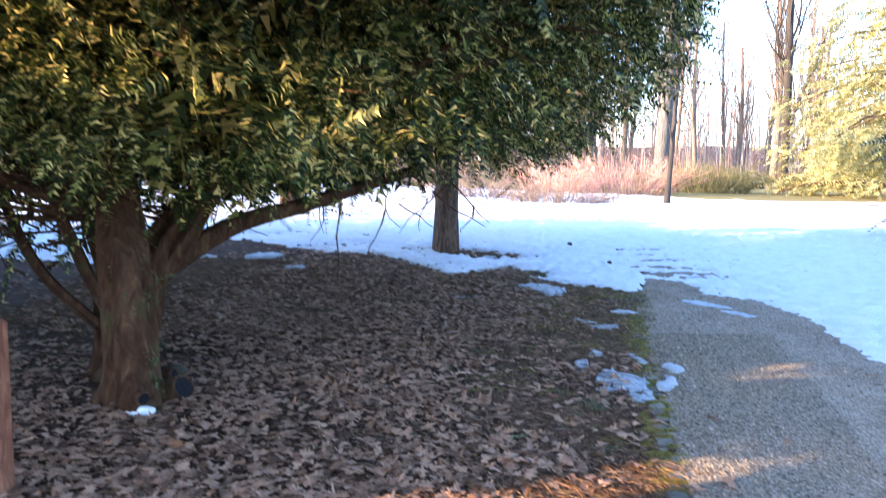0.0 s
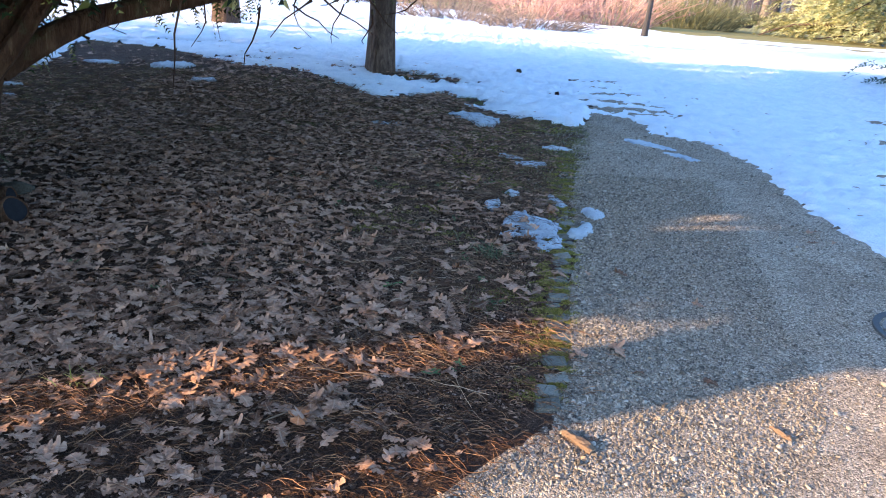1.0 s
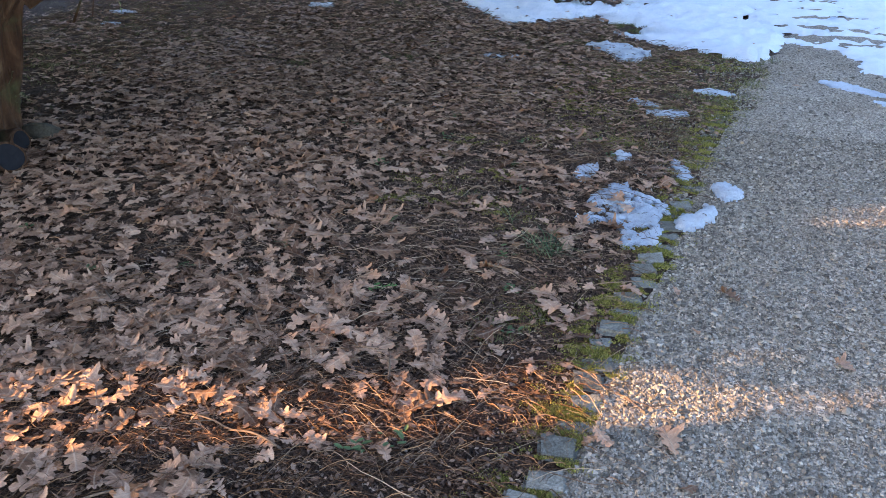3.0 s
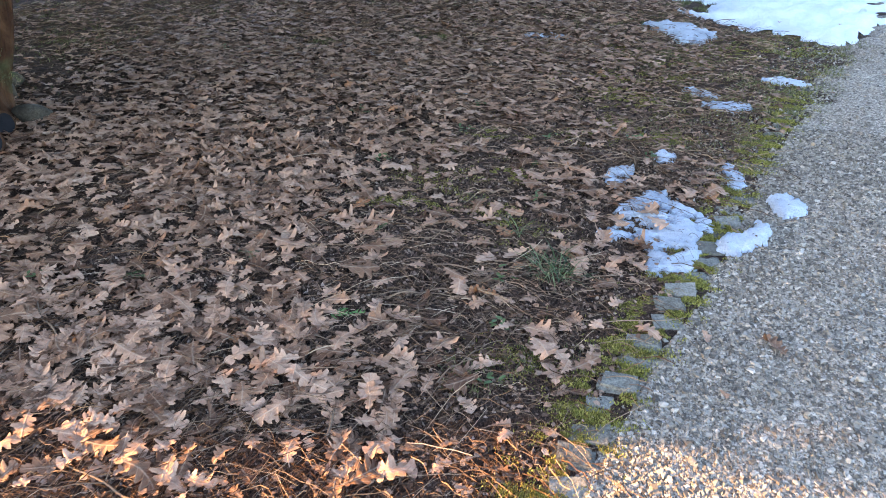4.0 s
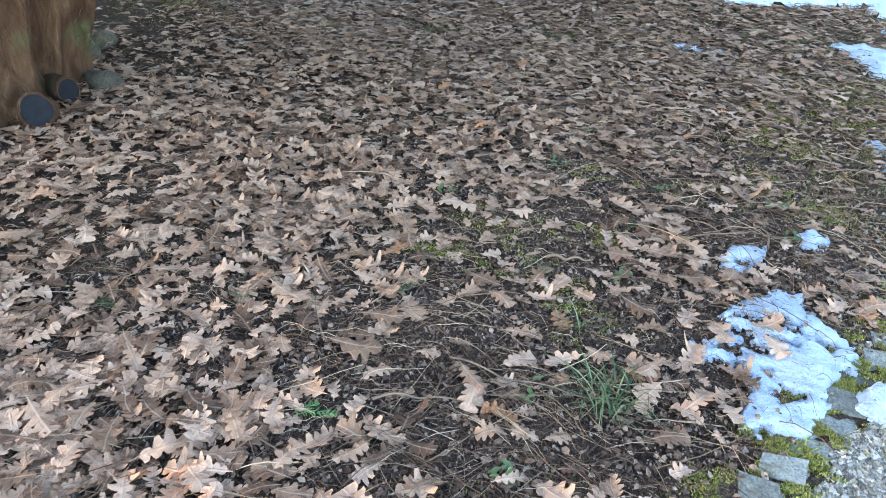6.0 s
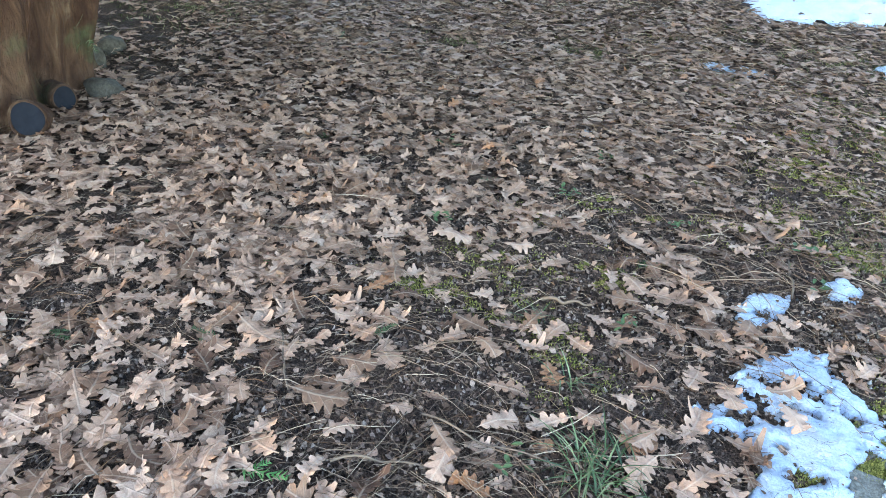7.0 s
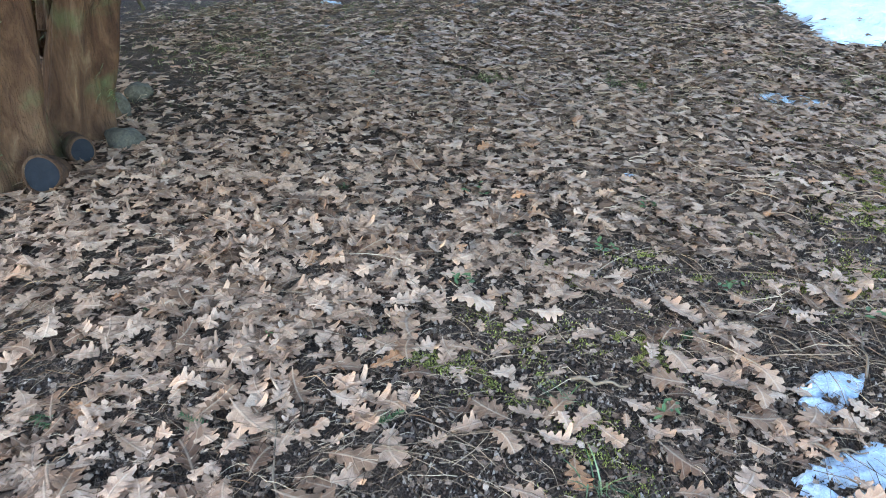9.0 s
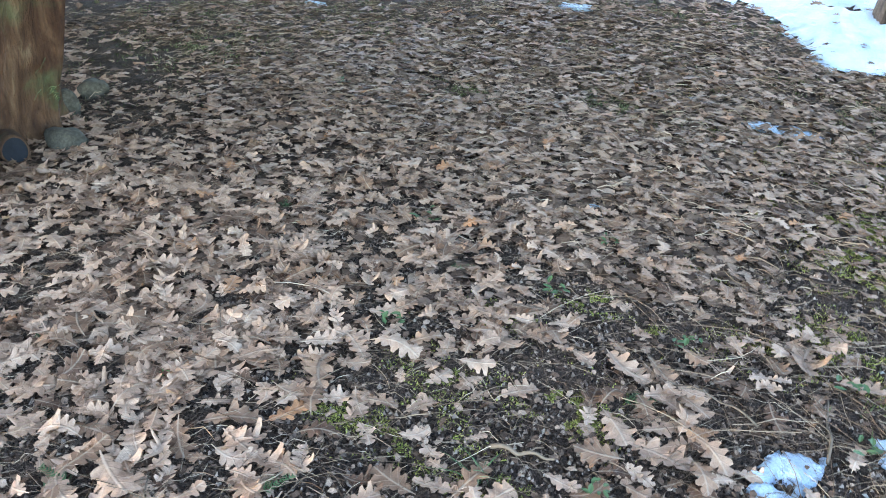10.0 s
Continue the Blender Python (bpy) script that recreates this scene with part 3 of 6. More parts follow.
LAWN_SNOW = [
    (oval(-1.42, 7.1, 0.11, 0.07, 10), 0.03, 0.04),
    (oval(-1.85, 7.6, 0.2, 0.13, 25), 0.05, 0.06),
    (oval(-2.47, 7.5, 0.16, 0.06, 10), 0.03, 0.04),
    (oval(-2.75, 6.45, 0.12, 0.05, 10), 0.03, 0.04),
    (oval(-2.6, 6.1, 0.07, 0.04, 10), 0.03, 0.03),
    (oval(2.2, 5.98, 0.2, 0.07, -35), 0.02, 0.05),
    (oval(2.36, 5.72, 0.14, 0.05, -35), 0.02, 0.04),
]
PATCHES = KERB_SNOW + BED_SNOW + LAWN_SNOW
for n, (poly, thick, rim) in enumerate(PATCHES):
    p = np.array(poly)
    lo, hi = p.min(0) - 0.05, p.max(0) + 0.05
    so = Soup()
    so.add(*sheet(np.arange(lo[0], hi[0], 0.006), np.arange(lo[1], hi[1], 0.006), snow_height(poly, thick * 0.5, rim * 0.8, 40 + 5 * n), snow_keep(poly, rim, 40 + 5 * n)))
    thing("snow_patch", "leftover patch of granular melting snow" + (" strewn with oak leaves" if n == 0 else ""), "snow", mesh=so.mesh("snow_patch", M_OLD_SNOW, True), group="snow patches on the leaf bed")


def on_snow(x, y):
    r = depth_in(x, y, FIELD) > -0.02
    for poly, _, _ in PATCHES:
        r |= inside(x, y, poly)
    return r


# ---- trees ----
def needle_spray(n, length, width, seed, droop=0.25, pairs=2):
    """A flat twig with needles on both sides, one long along x."""
    r = np.random.default_rng(seed)
    v, f = [], []
    for i in range(n):
        u = (i + 0.5) / n
        for side in (-1, 1):
            a = radians(38 + 30 * r.random())
            l = length * (1.05 - 0.5 * u) * (0.8 + 0.4 * r.random())
            base = np.array([u, 0, -droop * u * u])
            tip = base + np.array([math.cos(a) * l, side * math.sin(a) * l, (r.random() - 0.6) * 0.35 * l])
            w = np.array([math.sin(a), -side * math.cos(a), 0.6 * (r.random() - 0.5)]) * width * 0.5
            k = len(v)
            v += [base - w, base + w, tip]
            f.append((k, k + 1, k + 2))
    return np.array(v), np.array(f)


def grow_limbs(soup, start, ends, r0, rnd, sides=7, sag=0.1):
    """Boughs from start points to end points."""
    for s, e, r in zip(start, ends, r0):
        mid = (s + e) / 2 + rnd.normal(0, 0.07, 3) * np.linalg.norm(e - s) + np.array([0, 0, sag])
        p = bend([s, mid, e], 8)
        soup.add(*tube(p, np.linspace(r, r * 0.2, 8), sides, 0.15, rnd))


def bare_tree(seed, height, r, spread=0.35, levels=3, fork=0.35):
    """Trunk and a bare crown, standing on the origin."""
    rnd = np.random.default_rng(seed)
    trunk, crown = Soup(), Soup()
    lean = rnd.normal(0, 0.03, 2)
    n = 12
    zs = np.linspace(-0.15, height * 0.8, n)
    p = np.stack([lean[0] * zs + 0.012 * height * np.sin(zs / height * 5 + seed), lean[1] * zs + 0.012 * height * np.cos(zs / height * 4 + seed), zs], -1)
    rad = r * (1 - 0.75 * zs / height) * (1 + 0.5 * np.exp(-np.clip(zs, 0, 9) / (0.02 * height)))
    trunk.add(*tube(p, rad, 9, 0.12, rnd))

    def limb(at, way, length, radius, depth):
        q = [at]
        w = way.copy()
        for _ in range(4):
            w = unit(w + rnd.normal(0, 0.16, 3) + np.array([0, 0, 0.1]))
            q.append(q[-1] + w * length / 4)
        q = np.array(q)
        crown.add(*tube(q, np.linspace(radius, radius * 0.35, 5), 5 if depth > 1 else 3))
        if depth:
            for k in range(4 if depth > 1 else 3):
                i = 1 + rnd.integers(0, 4)
                limb(q[i], unit(w + rnd.normal(0, 0.55, 3)), length * (0.45 + 0.25 * rnd.random()), radius * 0.5, depth - 1)

    for k in range(11):
        u = fork + (1 - fork) * (k + rnd.random()) / 11
        i = min(int(u * (n - 1)), n - 1)
        a = rnd.random() * 6.283
        limb(p[i], unit(np.array([math.cos(a) * spread * 2, math.sin(a) * spread * 2, 1.0])), height * (0.36 - 0.2 * u), rad[i] * 0.45, levels - 1)
    return trunk, crown


def add_tree(name, label, at, trunk, crown, bark, leaf, group="", extra=None):
    t = thing(name, label, "tree", at, None, group)
    part("trunk", trunk.mesh("trunk", bark, True), t)
    if extra is not None:
        tagged(part("branchwork", extra.mesh("branchwork", bark, True), t), kind="stuff")
    tagged(part("crown", crown.mesh("crown", leaf), t), kind="stuff")
    return t


# the old yew beside the path
YEW = np.array([-1.78, 4.15, float(level(-1.78, 4.15))])


def build_yew():
    rnd = np.random.default_rng(3)
    trunk, boughs, crown = Soup(), Soup(), Soup()
    stems = [
        [(0.03, 0.0, -0.1), (0.05, 0.04, 0.25), (0.12, 0.17, 0.7), (0.34, 0.6, 1.15), (0.55, 0.95, 1.9), (0.8, 1.3, 3.0)],
        [(0.2, -0.32, -0.1), (0.16, -0.29, 0.25), (0.08, -0.17, 0.75), (-0.1, 0.2, 1.4), (0.05, 0.3, 2.6), (0.0, 0.4, 3.8)],
        [(-0.14, 0.08, -0.1), (-0.22, 0.25, 0.5), (-0.35, 0.8, 1.1), (-0.6, 1.2, 2.0), (-0.8, 1.5, 3.0)],
        [(-0.1, 0.1, 0.3), (-0.35, 0.45, 0.7), (-0.8, 0.9, 1.1), (-1.5, 1.2, 1.6), (-2.0, 1.6, 2.5)],
    ]
    # thinner stems that fork off low and fan out
    stems += [
        [(-0.05, -0.05, 0.35), (-0.28, 0.05, 0.7), (-0.5, 0.15, 1.15), (-0.62, 0.3, 1.8)],
        [(0.0, 0.0, 0.4), (-0.12, 0.1, 0.8), (-0.16, 0.25, 1.2), (-0.1, 0.4, 1.9)],
        [(0.1, 0.1, 0.5), (0.3, 0.2, 0.8), (0.42, 0.4, 1.15), (0.5, 0.6, 1.7)],
        [(-0.15, 0.0, 0.3), (-0.6, 0.2, 0.6), (-1.0, 0.5, 1.05), (-1.3, 0.7, 1.7)],
    ]
    for st, r in zip(stems, (0.108, 0.122, 0.06, 0.05, 0.035, 0.04, 0.045, 0.032)):
        p = bend(st, 60)
        z = np.clip(p[:, 2], 0, 9)
        trunk.add(*fluted(p, r * (1 - 0.17 * z) * (1 + 0.3 * np.exp(-z / 0.09)), 48, 9 * r + len(st), 0.2))
    limb = bend([(0.12, 0.25, 0.6), (0.45, 0.55, 0.85), (0.85, 0.95, 0.98), (1.25, 1.45, 1.12), (1.7, 1.9, 1.3), (2.2, 2.2, 1.65)], 22)
    trunk.add(*tube(limb, np.linspace(0.07, 0.025, 22), 12, 0.12, rnd))
    for a in ([(0.9, 0.2, 1.35), (1.25, -0.1, 1.5), (1.65, -0.3, 1.62), (2.1, -0.4, 1.8)], [(1.2, 0.1, 1.5), (1.6, -0.2, 1.72), (1.95, -0.35, 1.95)], [(1.5, 0.0, 1.7), (2.0, -0.2, 2.0), (2.4, -0.2, 2.4)]):
        boughs.add(*tube(bend(a, 12), np.linspace(0.022, 0.01, 12), 8, 0.1, rnd))
    # boughs: fan of limbs that carry the sprays
    def skirt(p):
        # lower rim of the crown, which lifts towards the path
        return np.interp(p[..., 0], [-2.0, -0.4, 0.5, 1.62, 2.69, 3.3, 3.6, 4.2], [1.15, 1.12, 0.9, 1.08, 1.28, 1.82, 2.35, 3.2]) + 0.1 * np.clip(1.15 - p[..., 1], 0, 3)

    tips, roots, rad = [], [], []
    for k in range(190):
        a, h = rnd.random() * 6.283, rnd.random()
        R = 3.0 * math.sqrt(1 - (h * 0.8) ** 2) * (0.75 + 0.3 * rnd.random())
        cx, cy = 0.55, 0.95
        tip = np.array([cx + R * math.cos(a), cy + R * 0.85 * math.sin(a), 0.95 + 3.6 * h])
        root = np.array([cx * (0.3 + 0.6 * rnd.random()), cy * (0.3 + 0.6 * rnd.random()), 0.75 + 2.6 * h])
        if tip[2] < skirt(tip) + 0.15:
            continue
        tips.append(tip), roots.append(root), rad.append(0.012 + 0.01 * rnd.random())
    grow_limbs(boughs, roots, tips, rad, rnd, 6)
    tips, roots = np.array(tips), np.array(roots)
    # sprays in drooping clumps along the outer half of each bough
    N = 26000
    k = rnd.integers(0, len(tips), N)
    u = 0.22 + 0.83 * rnd.random(N) ** 0.75
    pos = roots[k] + (tips[k] - roots[k]) * u[:, None] + rnd.normal(0, 0.2, (N, 3))
    hang = rnd.random(N) ** 2 * 0.3
    pos[:, 2] -= hang
    floor = skirt(pos) + 0.08 * wave(pos[:, 0], pos[:, 1], 61, 2.5)
    clump = wave(pos[:, 0] + 0.6 * pos[:, 2], pos[:, 1] - 0.8 * pos[:, 2], 62, 5.5) + 0.5 * rnd.normal(0, 1, N)
    pos = pos[(pos[:, 2] > floor) & (clump > -0.1)]
    k = rnd.integers(0, 5, len(pos))
    out = pos - np.array([0.5, 0.9, 1.6])
    way = unit(out) * np.array([1, 1, 0.3]) + rnd.normal(0, 0.45, pos.shape) + np.array([0, 0, -0.45])
    up = rnd.normal(0, 0.5, pos.shape) + np.array([0, 0, 1.0])
    for q in range(5):
        tv, tf = needle_spray(8, 0.23, 0.068, 100 + q)
        s = k == q
        scatter(crown, tv, tf, pos[s], way[s], up[s], 0.13 + 0.1 * rnd.random(s.sum()))
    # dense shaded growth inside the crown
    C = 7500
    k = rnd.integers(0, len(tips), C)
    core = roots[k] + (tips[k] - roots[k]) * (0.1 + 0.55 * rnd.random((C, 1))) + rnd.normal(0, 0.15, (C, 3))
    core = core[core[:, 2] > skirt(core) + 0.3]
    tv, tf = needle_spray(6, 0.32, 0.13, 110)
    scatter(crown, tv, tf, core, rnd.normal(0, 1, core.shape) + np.array([0, 0, -0.3]), rnd.normal(0, 0.6, core.shape) + np.array([0, 0, 1.0]), 0.3 + 0.12 * rnd.random(len(core)))
    # high boughs out of view, added to dim the bed's near corner
    near_tips = np.stack([rnd.uniform(-3.6, 0.3, 70), rnd.uniform(-3.0, -0.5, 70), rnd.uniform(2.7, 4.2, 70)], -1)
    near_roots = np.stack([rnd.uniform(-0.2, 0.2, 70), rnd.uniform(-0.1, 0.4, 70), rnd.uniform(2.2, 3.4, 70)], -1)
    grow_limbs(boughs, near_roots, near_tips, [0.02] * 70, rnd, 6)
    k = rnd.integers(0, 70, 6000)
    high = near_roots[k] + (near_tips[k] - near_roots[k]) * (0.25 + 0.8 * rnd.random((6000, 1))) + rnd.normal(0, 0.22, (6000, 3))
    high = high[high[:, 2] > 2.5]
    # boughs overhead, out of view, added to shade the bed towards the path
    reach = np.stack([rnd.uniform(0.0, 1.9, 45), rnd.uniform(-3.2, -1.6, 45), rnd.uniform(2.15, 2.9, 45)], -1)
    grow_limbs(boughs, [np.array([0.5, 0.2, 2.3])] * 45, reach, [0.02] * 45, rnd, 6)
    k = rnd.integers(0, 45, 5200)
    south = np.array([0.5, 0.2, 2.4]) + (reach[k] - np.array([0.5, 0.2, 2.4])) * (0.45 + 0.6 * rnd.random((5200, 1))) + rnd.normal(0, 0.24, (5200, 3))
    high = np.concatenate([high, south[(south[:, 2] > 2.1) & (south[:, 1] < -1.3) & (south[:, 0] > -0.3)]])
    # a curtain of low sprays in front of the stems
    C = 4200
    veil = np.stack([rnd.uniform(-2.4, 0.5, C), rnd.uniform(-1.1, -0.3, C), rnd.uniform(1.0, 2.6, C)], -1)
    veil = veil[veil[:, 2] > skirt(veil) + 0.1 + 0.1 * wave(veil[:, 0], veil[:, 1], 65, 3)]
    tv, tf = needle_spray(7, 0.3, 0.11, 111)
    scatter(crown, tv, tf, high, rnd.normal(0, 1, high.shape) + np.array([0, 0, -0.3]), rnd.normal(0, 0.6, high.shape) + np.array([0, 0, 1.0]), 0.28 + 0.12 * rnd.random(len(high)))
    # low shaded sprays behind the trunk, and the close growth over the path
    low = np.stack([rnd.uniform(-1.9, 0.1, 600), rnd.uniform(-0.2, 1.7, 600), 0.62 + 0.55 * rnd.random(600) ** 0.6], -1)
    low = low[wave(low[:, 0] + low[:, 2], low[:, 1], 63, 5) > -0.3]
    right = np.nonzero(tips[:, 0] > 1.3)[0]
    k = right[rnd.integers(0, len(right), 4200)]
    side = roots[k] + (tips[k] - roots[k]) * (0.45 + 0.57 * rnd.random((4200, 1))) + rnd.normal(0, 0.16, (4200, 3))
    side = side[side[:, 2] > skirt(side) + 0.05]
    edge = np.stack([rnd.uniform(2.0, 3.6, 3600), rnd.uniform(0.1, 2.1, 3600), rnd.uniform(1.3, 3.5, 3600)], -1)
    rim = 3.35 + 0.2 * wave(edge[:, 1] + edge[:, 2], edge[:, 2], 64, 3) - 0.25 * np.clip(edge[:, 2] - 2.4, 0, 2)
    edge = edge[(edge[:, 2] > skirt(edge) + 0.08) & (edge[:, 0] < rim)]
    outer = edge[rnd.integers(0, len(edge), 22)]
    grow_limbs(boughs, [np.array([0.9, 0.9, 1.9])] * 22, outer, [0.014] * 22, rnd, 5)
    tv, tf = needle_spray(8, 0.24, 0.085, 112)
    # low boughs that sweep out on the far side from the path
    C = 5200
    west = np.stack([rnd.uniform(-3.4, -0.75, C), rnd.uniform(-1.35, 2.2, C), 0.8 + 1.8 * rnd.random(C)], -1)
    west = west[(west[:, 2] > 0.85 + 0.25 * np.clip(west[:, 0] + 1.5, 0, 1) + 0.2 * wave(west[:, 0], west[:, 1], 66, 2.5)) & (wave(west[:, 0] + west[:, 2], west[:, 1], 67, 4) > -0.45)]
    swept = west[rnd.integers(0, len(west), 40)]
    grow_limbs(boughs, [np.array([-0.2, 0.2, 0.9])] * 40, swept, [0.014] * 40, rnd, 5)
    for p in (low, side, edge, veil, west):
        scatter(crown, tv, tf, p, unit(p - np.array([0.3, 0.6, 1.4])) + rnd.normal(0, 0.5, p.shape) + np.array([0, 0, -0.45]), rnd.normal(0, 0.5, p.shape) + np.array([0, 0, 1.0]), 0.15 + 0.1 * rnd.random(len(p)))
    for p in low[:260]:
        q = p + np.array([[0, 0, 0], [0.1, 0.06, 0.08], [0.24, 0.1, 0.13]]) * rnd.normal(0, 1.2, 3)
        boughs.add(*tube(q, [0.004, 0.007, 0.01], 4))
    # the thick top of the crown
    M = 6500
    a, d = rnd.random(M) * 6.283, np.sqrt(rnd.random(M))
    top = np.stack([0.55 + 2.9 * d * np.cos(a), 0.95 + 2.5 * d * np.sin(a), 2.3 + 2.2 * rnd.random(M) * (1 - 0.6 * d * d)], -1)
    tv, tf = needle_spray(8, 0.26, 0.1, 109)
    scatter(crown, tv, tf, top, rnd.normal(0, 1, (M, 3)) + np.array([0, 0, -0.3]), rnd.normal(0, 0.5, (M, 3)) + np.array([0, 0, 1.0]), 0.24 + 0.1 * rnd.random(M))
    # hanging dead twigs below the crown
    for _ in range(70):
        a, d = rnd.random() * 6.283, 2.4 * math.sqrt(rnd.random())
        s = np.array([-0.35 + d * math.cos(a) * 1.1, 0.9 + d * math.sin(a) * 0.8, 1.0 + 0.2 * rnd.random()])
        q = [s]
        w = unit(np.array([rnd.normal(0, 0.6), rnd.normal(0, 0.6), -0.5]))
        for _ in range(4):
            w = unit(w + rnd.normal(0, 0.25, 3) + np.array([0, 0, 0.1]))
            q.append(q[-1] + w * (0.06 + 0.07 * rnd.random()))
        boughs.add(*tube(np.array(q), np.linspace(0.006, 0.002, 5), 4))
    return add_tree("yew_tree", "old multi-stemmed yew with peeling reddish bark and dark needles", YEW, trunk, crown, M_YEW_BARK, M_YEW, extra=boughs)


build_yew()


def conifer(seed, height, radius, base, r, n, spray, size, shape=0.8):
    """A conifer on the origin: trunk, boughs in whorls and drooping sprays."""
    rnd = np.random.default_rng(seed)
    trunk, boughs, crown = Soup(), Soup(), Soup()
    zs = np.linspace(-0.12, height, 16)
    lean = rnd.normal(0, 0.012, 2)
    p = np.stack([lean[0] * zs, lean[1] * zs, zs], -1)
    trunk.add(*tube(p, np.clip(r * np.clip(1 - zs / height, 0, 1) ** 0.8, 0.012, 9) * (1 + 0.2 * np.exp(-np.clip(zs, 0, 9) / 0.12)), 14, 0.1, rnd))
    roots, tips, rad = [], [], []
    m = 110
    for k in range(m):
        h = (k / m) ** 1.25
        z = base + (height - base) * h
        a = k * 2.4 + rnd.random() * 0.8
        R = radius * (1 - h) ** shape * (0.7 + 0.45 * rnd.random()) + 0.1
        roots.append(np.array([0, 0, z])), tips.append(np.array([R * math.cos(a), R * math.sin(a), z - 0.12 * R + 0.1])), rad.append(0.012 + 0.012 * R)
    grow_limbs(boughs, roots, tips, rad, rnd, 5)
    roots, tips = np.array(roots), np.array(tips)
    long = np.linalg.norm(tips - roots, axis=1)
    k = rnd.choice(m, n, p=long / long.sum())
    u = 0.15 + 0.9 * rnd.random(n) ** 0.7
    pos = roots[k] + (tips[k] - roots[k]) * u[:, None]
    pos += rnd.normal(0, 0.055, (n, 3)) * radius
    pos[:, 2] -= rnd.random(n) ** 2 * 0.13 * radius
    pos = pos[pos[:, 2] > base * 0.6 + 0.03]
    way = unit(pos * np.array([1, 1, 0])) + rnd.normal(0, 0.4, pos.shape) + np.array([0, 0, -0.25])
    up = rnd.normal(0, 0.5, pos.shape) + np.array([0, 0, 1.0])
    q = rnd.integers(0, 3, len(pos))
    for i in range(3):
        tv, tf = needle_spray(spray, 0.3, 0.12, seed * 10 + i)
        s = q == i
        scatter(crown, tv, tf, pos[s], way[s], up[s], size * (0.75 + 0.5 * rnd.random(s.sum())))
    return trunk, crown, boughs


def stand(x, y):
    return (x, y, float(level(x, y)))


tr, cr, bo = conifer(11, 9.0, 1.15, 1.25, 0.13, 6000, 7, 0.19)
add_tree("spruce_tree", "spruce with a bare lower trunk standing in snow", stand(0.04, 8.02), tr, cr, M_SPRUCE_BARK, M_SPRUCE, extra=bo)
tr, cr, bo = conifer(12, 11.0, 2.2, 2.6, 0.18, 3500, 6, 0.23)
add_tree("spruce_tree", "spruce with brown bark on the snowy lawn", stand(-2.43, 11.6), tr, cr, M_SPRUCE_BARK, M_SPRUCE, extra=bo)
tr, cr, bo = conifer(13, 6.5, 2.0, 0.12, 0.1, 9500, 6, 0.24, 0.38)
add_tree("blue_green_conifer", "blue-green conifer with branches sweeping the snow", stand(7.85, 8.95), tr, cr, M_SPRUCE_BARK, M_BLUE, extra=bo)
tr, cr, bo = conifer(14, 12.0, 5.5, 0.4, 0.2, 13000, 6, 0.55, 0.45)
add_tree("golden_conifer", "broad golden-green conifer in full sun", stand(18.3, 28.5), tr, cr, M_SPRUCE_BARK, M_GOLD, extra=bo)


# ---- far trees, shrubs, woods ----
def add_bare(name, label, seed, at, height, r, bark=None, group="", **kw):
    trunk, crown = bare_tree(seed, height, r, **kw)
    t = thing(name, label, "tree", at, None, group)
    part("trunk", trunk.mesh("trunk", bark or M_BRANCH, True), t)
    tagged(part("branchwork", crown.mesh("branchwork", bark or M_BRANCH), t), kind="stuff")
    return t


add_bare("sapling", "slender dark young tree with snow at its foot", 31, stand(5.7, 19.0), 7.5, 0.07, M_DARK_BARK, fork=0.3, spread=0.2)
add_bare("grey_tree", "tall straight tree with smooth pale grey bark", 32, stand(9.3, 33.5), 19, 0.33, M_GREY_BARK, fork=0.65)
add_bare("large_tree", "stout grey-barked deciduous tree, bare in winter", 33, stand(18.8, 42.7), 20, 0.27, M_DARK_BARK, fork=0.14, spread=0.2)
kinds = [add_bare("bare_tree", "leafless sunlit woodland tree", 50 + i, stand(-30 + 9 * i, 62), 14 + 2 * (i % 3), 0.14 + 0.03 * (i % 4), group="bare trees at the wood's edge", spread=0.16 + 0.05 * (i % 3), fork=0.25) for i in range(7)]
rnd = np.random.default_rng(17)
for i in range(52):
    x, y = -26 + 60 * (i + rnd.random()) / 52, 46 + 26 * rnd.random()
    s = 0.75 + 0.5 * rnd.random()
    copy_thing(kinds[i % 7], pose(x, y, float(level(x, y)), 0, 0, rnd.random() * 360) @ Matrix.Diagonal((s, s, s, 1)))


def far_woods():
    """The wood behind: countless stems and twigs."""
    r = np.random.default_rng(23)
    so = Soup()
    for i in range(850):
        x, y = r.uniform(-45, 75), r.uniform(62, 100)
        h, w = r.uniform(6, 13), r.uniform(0.03, 0.1)
        a = r.normal(0, 0.05, 2)
        z = np.array([-0.2, h * 0.5, h])
        so.add(*tube(np.stack([x + a[0] * z, y + a[1] * z, 0.81 + z], -1), [w, w * 0.7, w * 0.2], 4))
        for _ in range(11):
            z0 = h * r.uniform(0.2, 0.95)
            b = np.array([x + a[0] * z0, y + a[1] * z0, 0.81 + z0])
            e = b + np.array([r.normal(0, 1.3), r.normal(0, 1), r.uniform(0.8, 3)])
            so.add(*tube(np.array([b, (b + e) / 2 + r.normal(0, 0.2, 3), e]), [w * 0.4, w * 0.3, 0.015], 3))
    return so


thing("far_woods", "hazy winter woods of leafless pinkish-brown trees", "woods", mesh=far_woods().mesh("far_woods", M_WOODS), kind="stuff")


def hills():
    """A low wooded rise on the skyline."""
    xs = np.linspace(-420, 420, 120)
    ys = np.linspace(120, 200, 8)
    v, f = sheet(xs, ys, lambda x, y: 0.6 + np.clip((y - 120) / 60, 0, 1) * (7.5 + 1.6 * wave(x, y, 71, 0.03) + 0.7 * wave(x, y, 72, 0.15)))
    so = Soup()
    so.add(v, f)
    return so


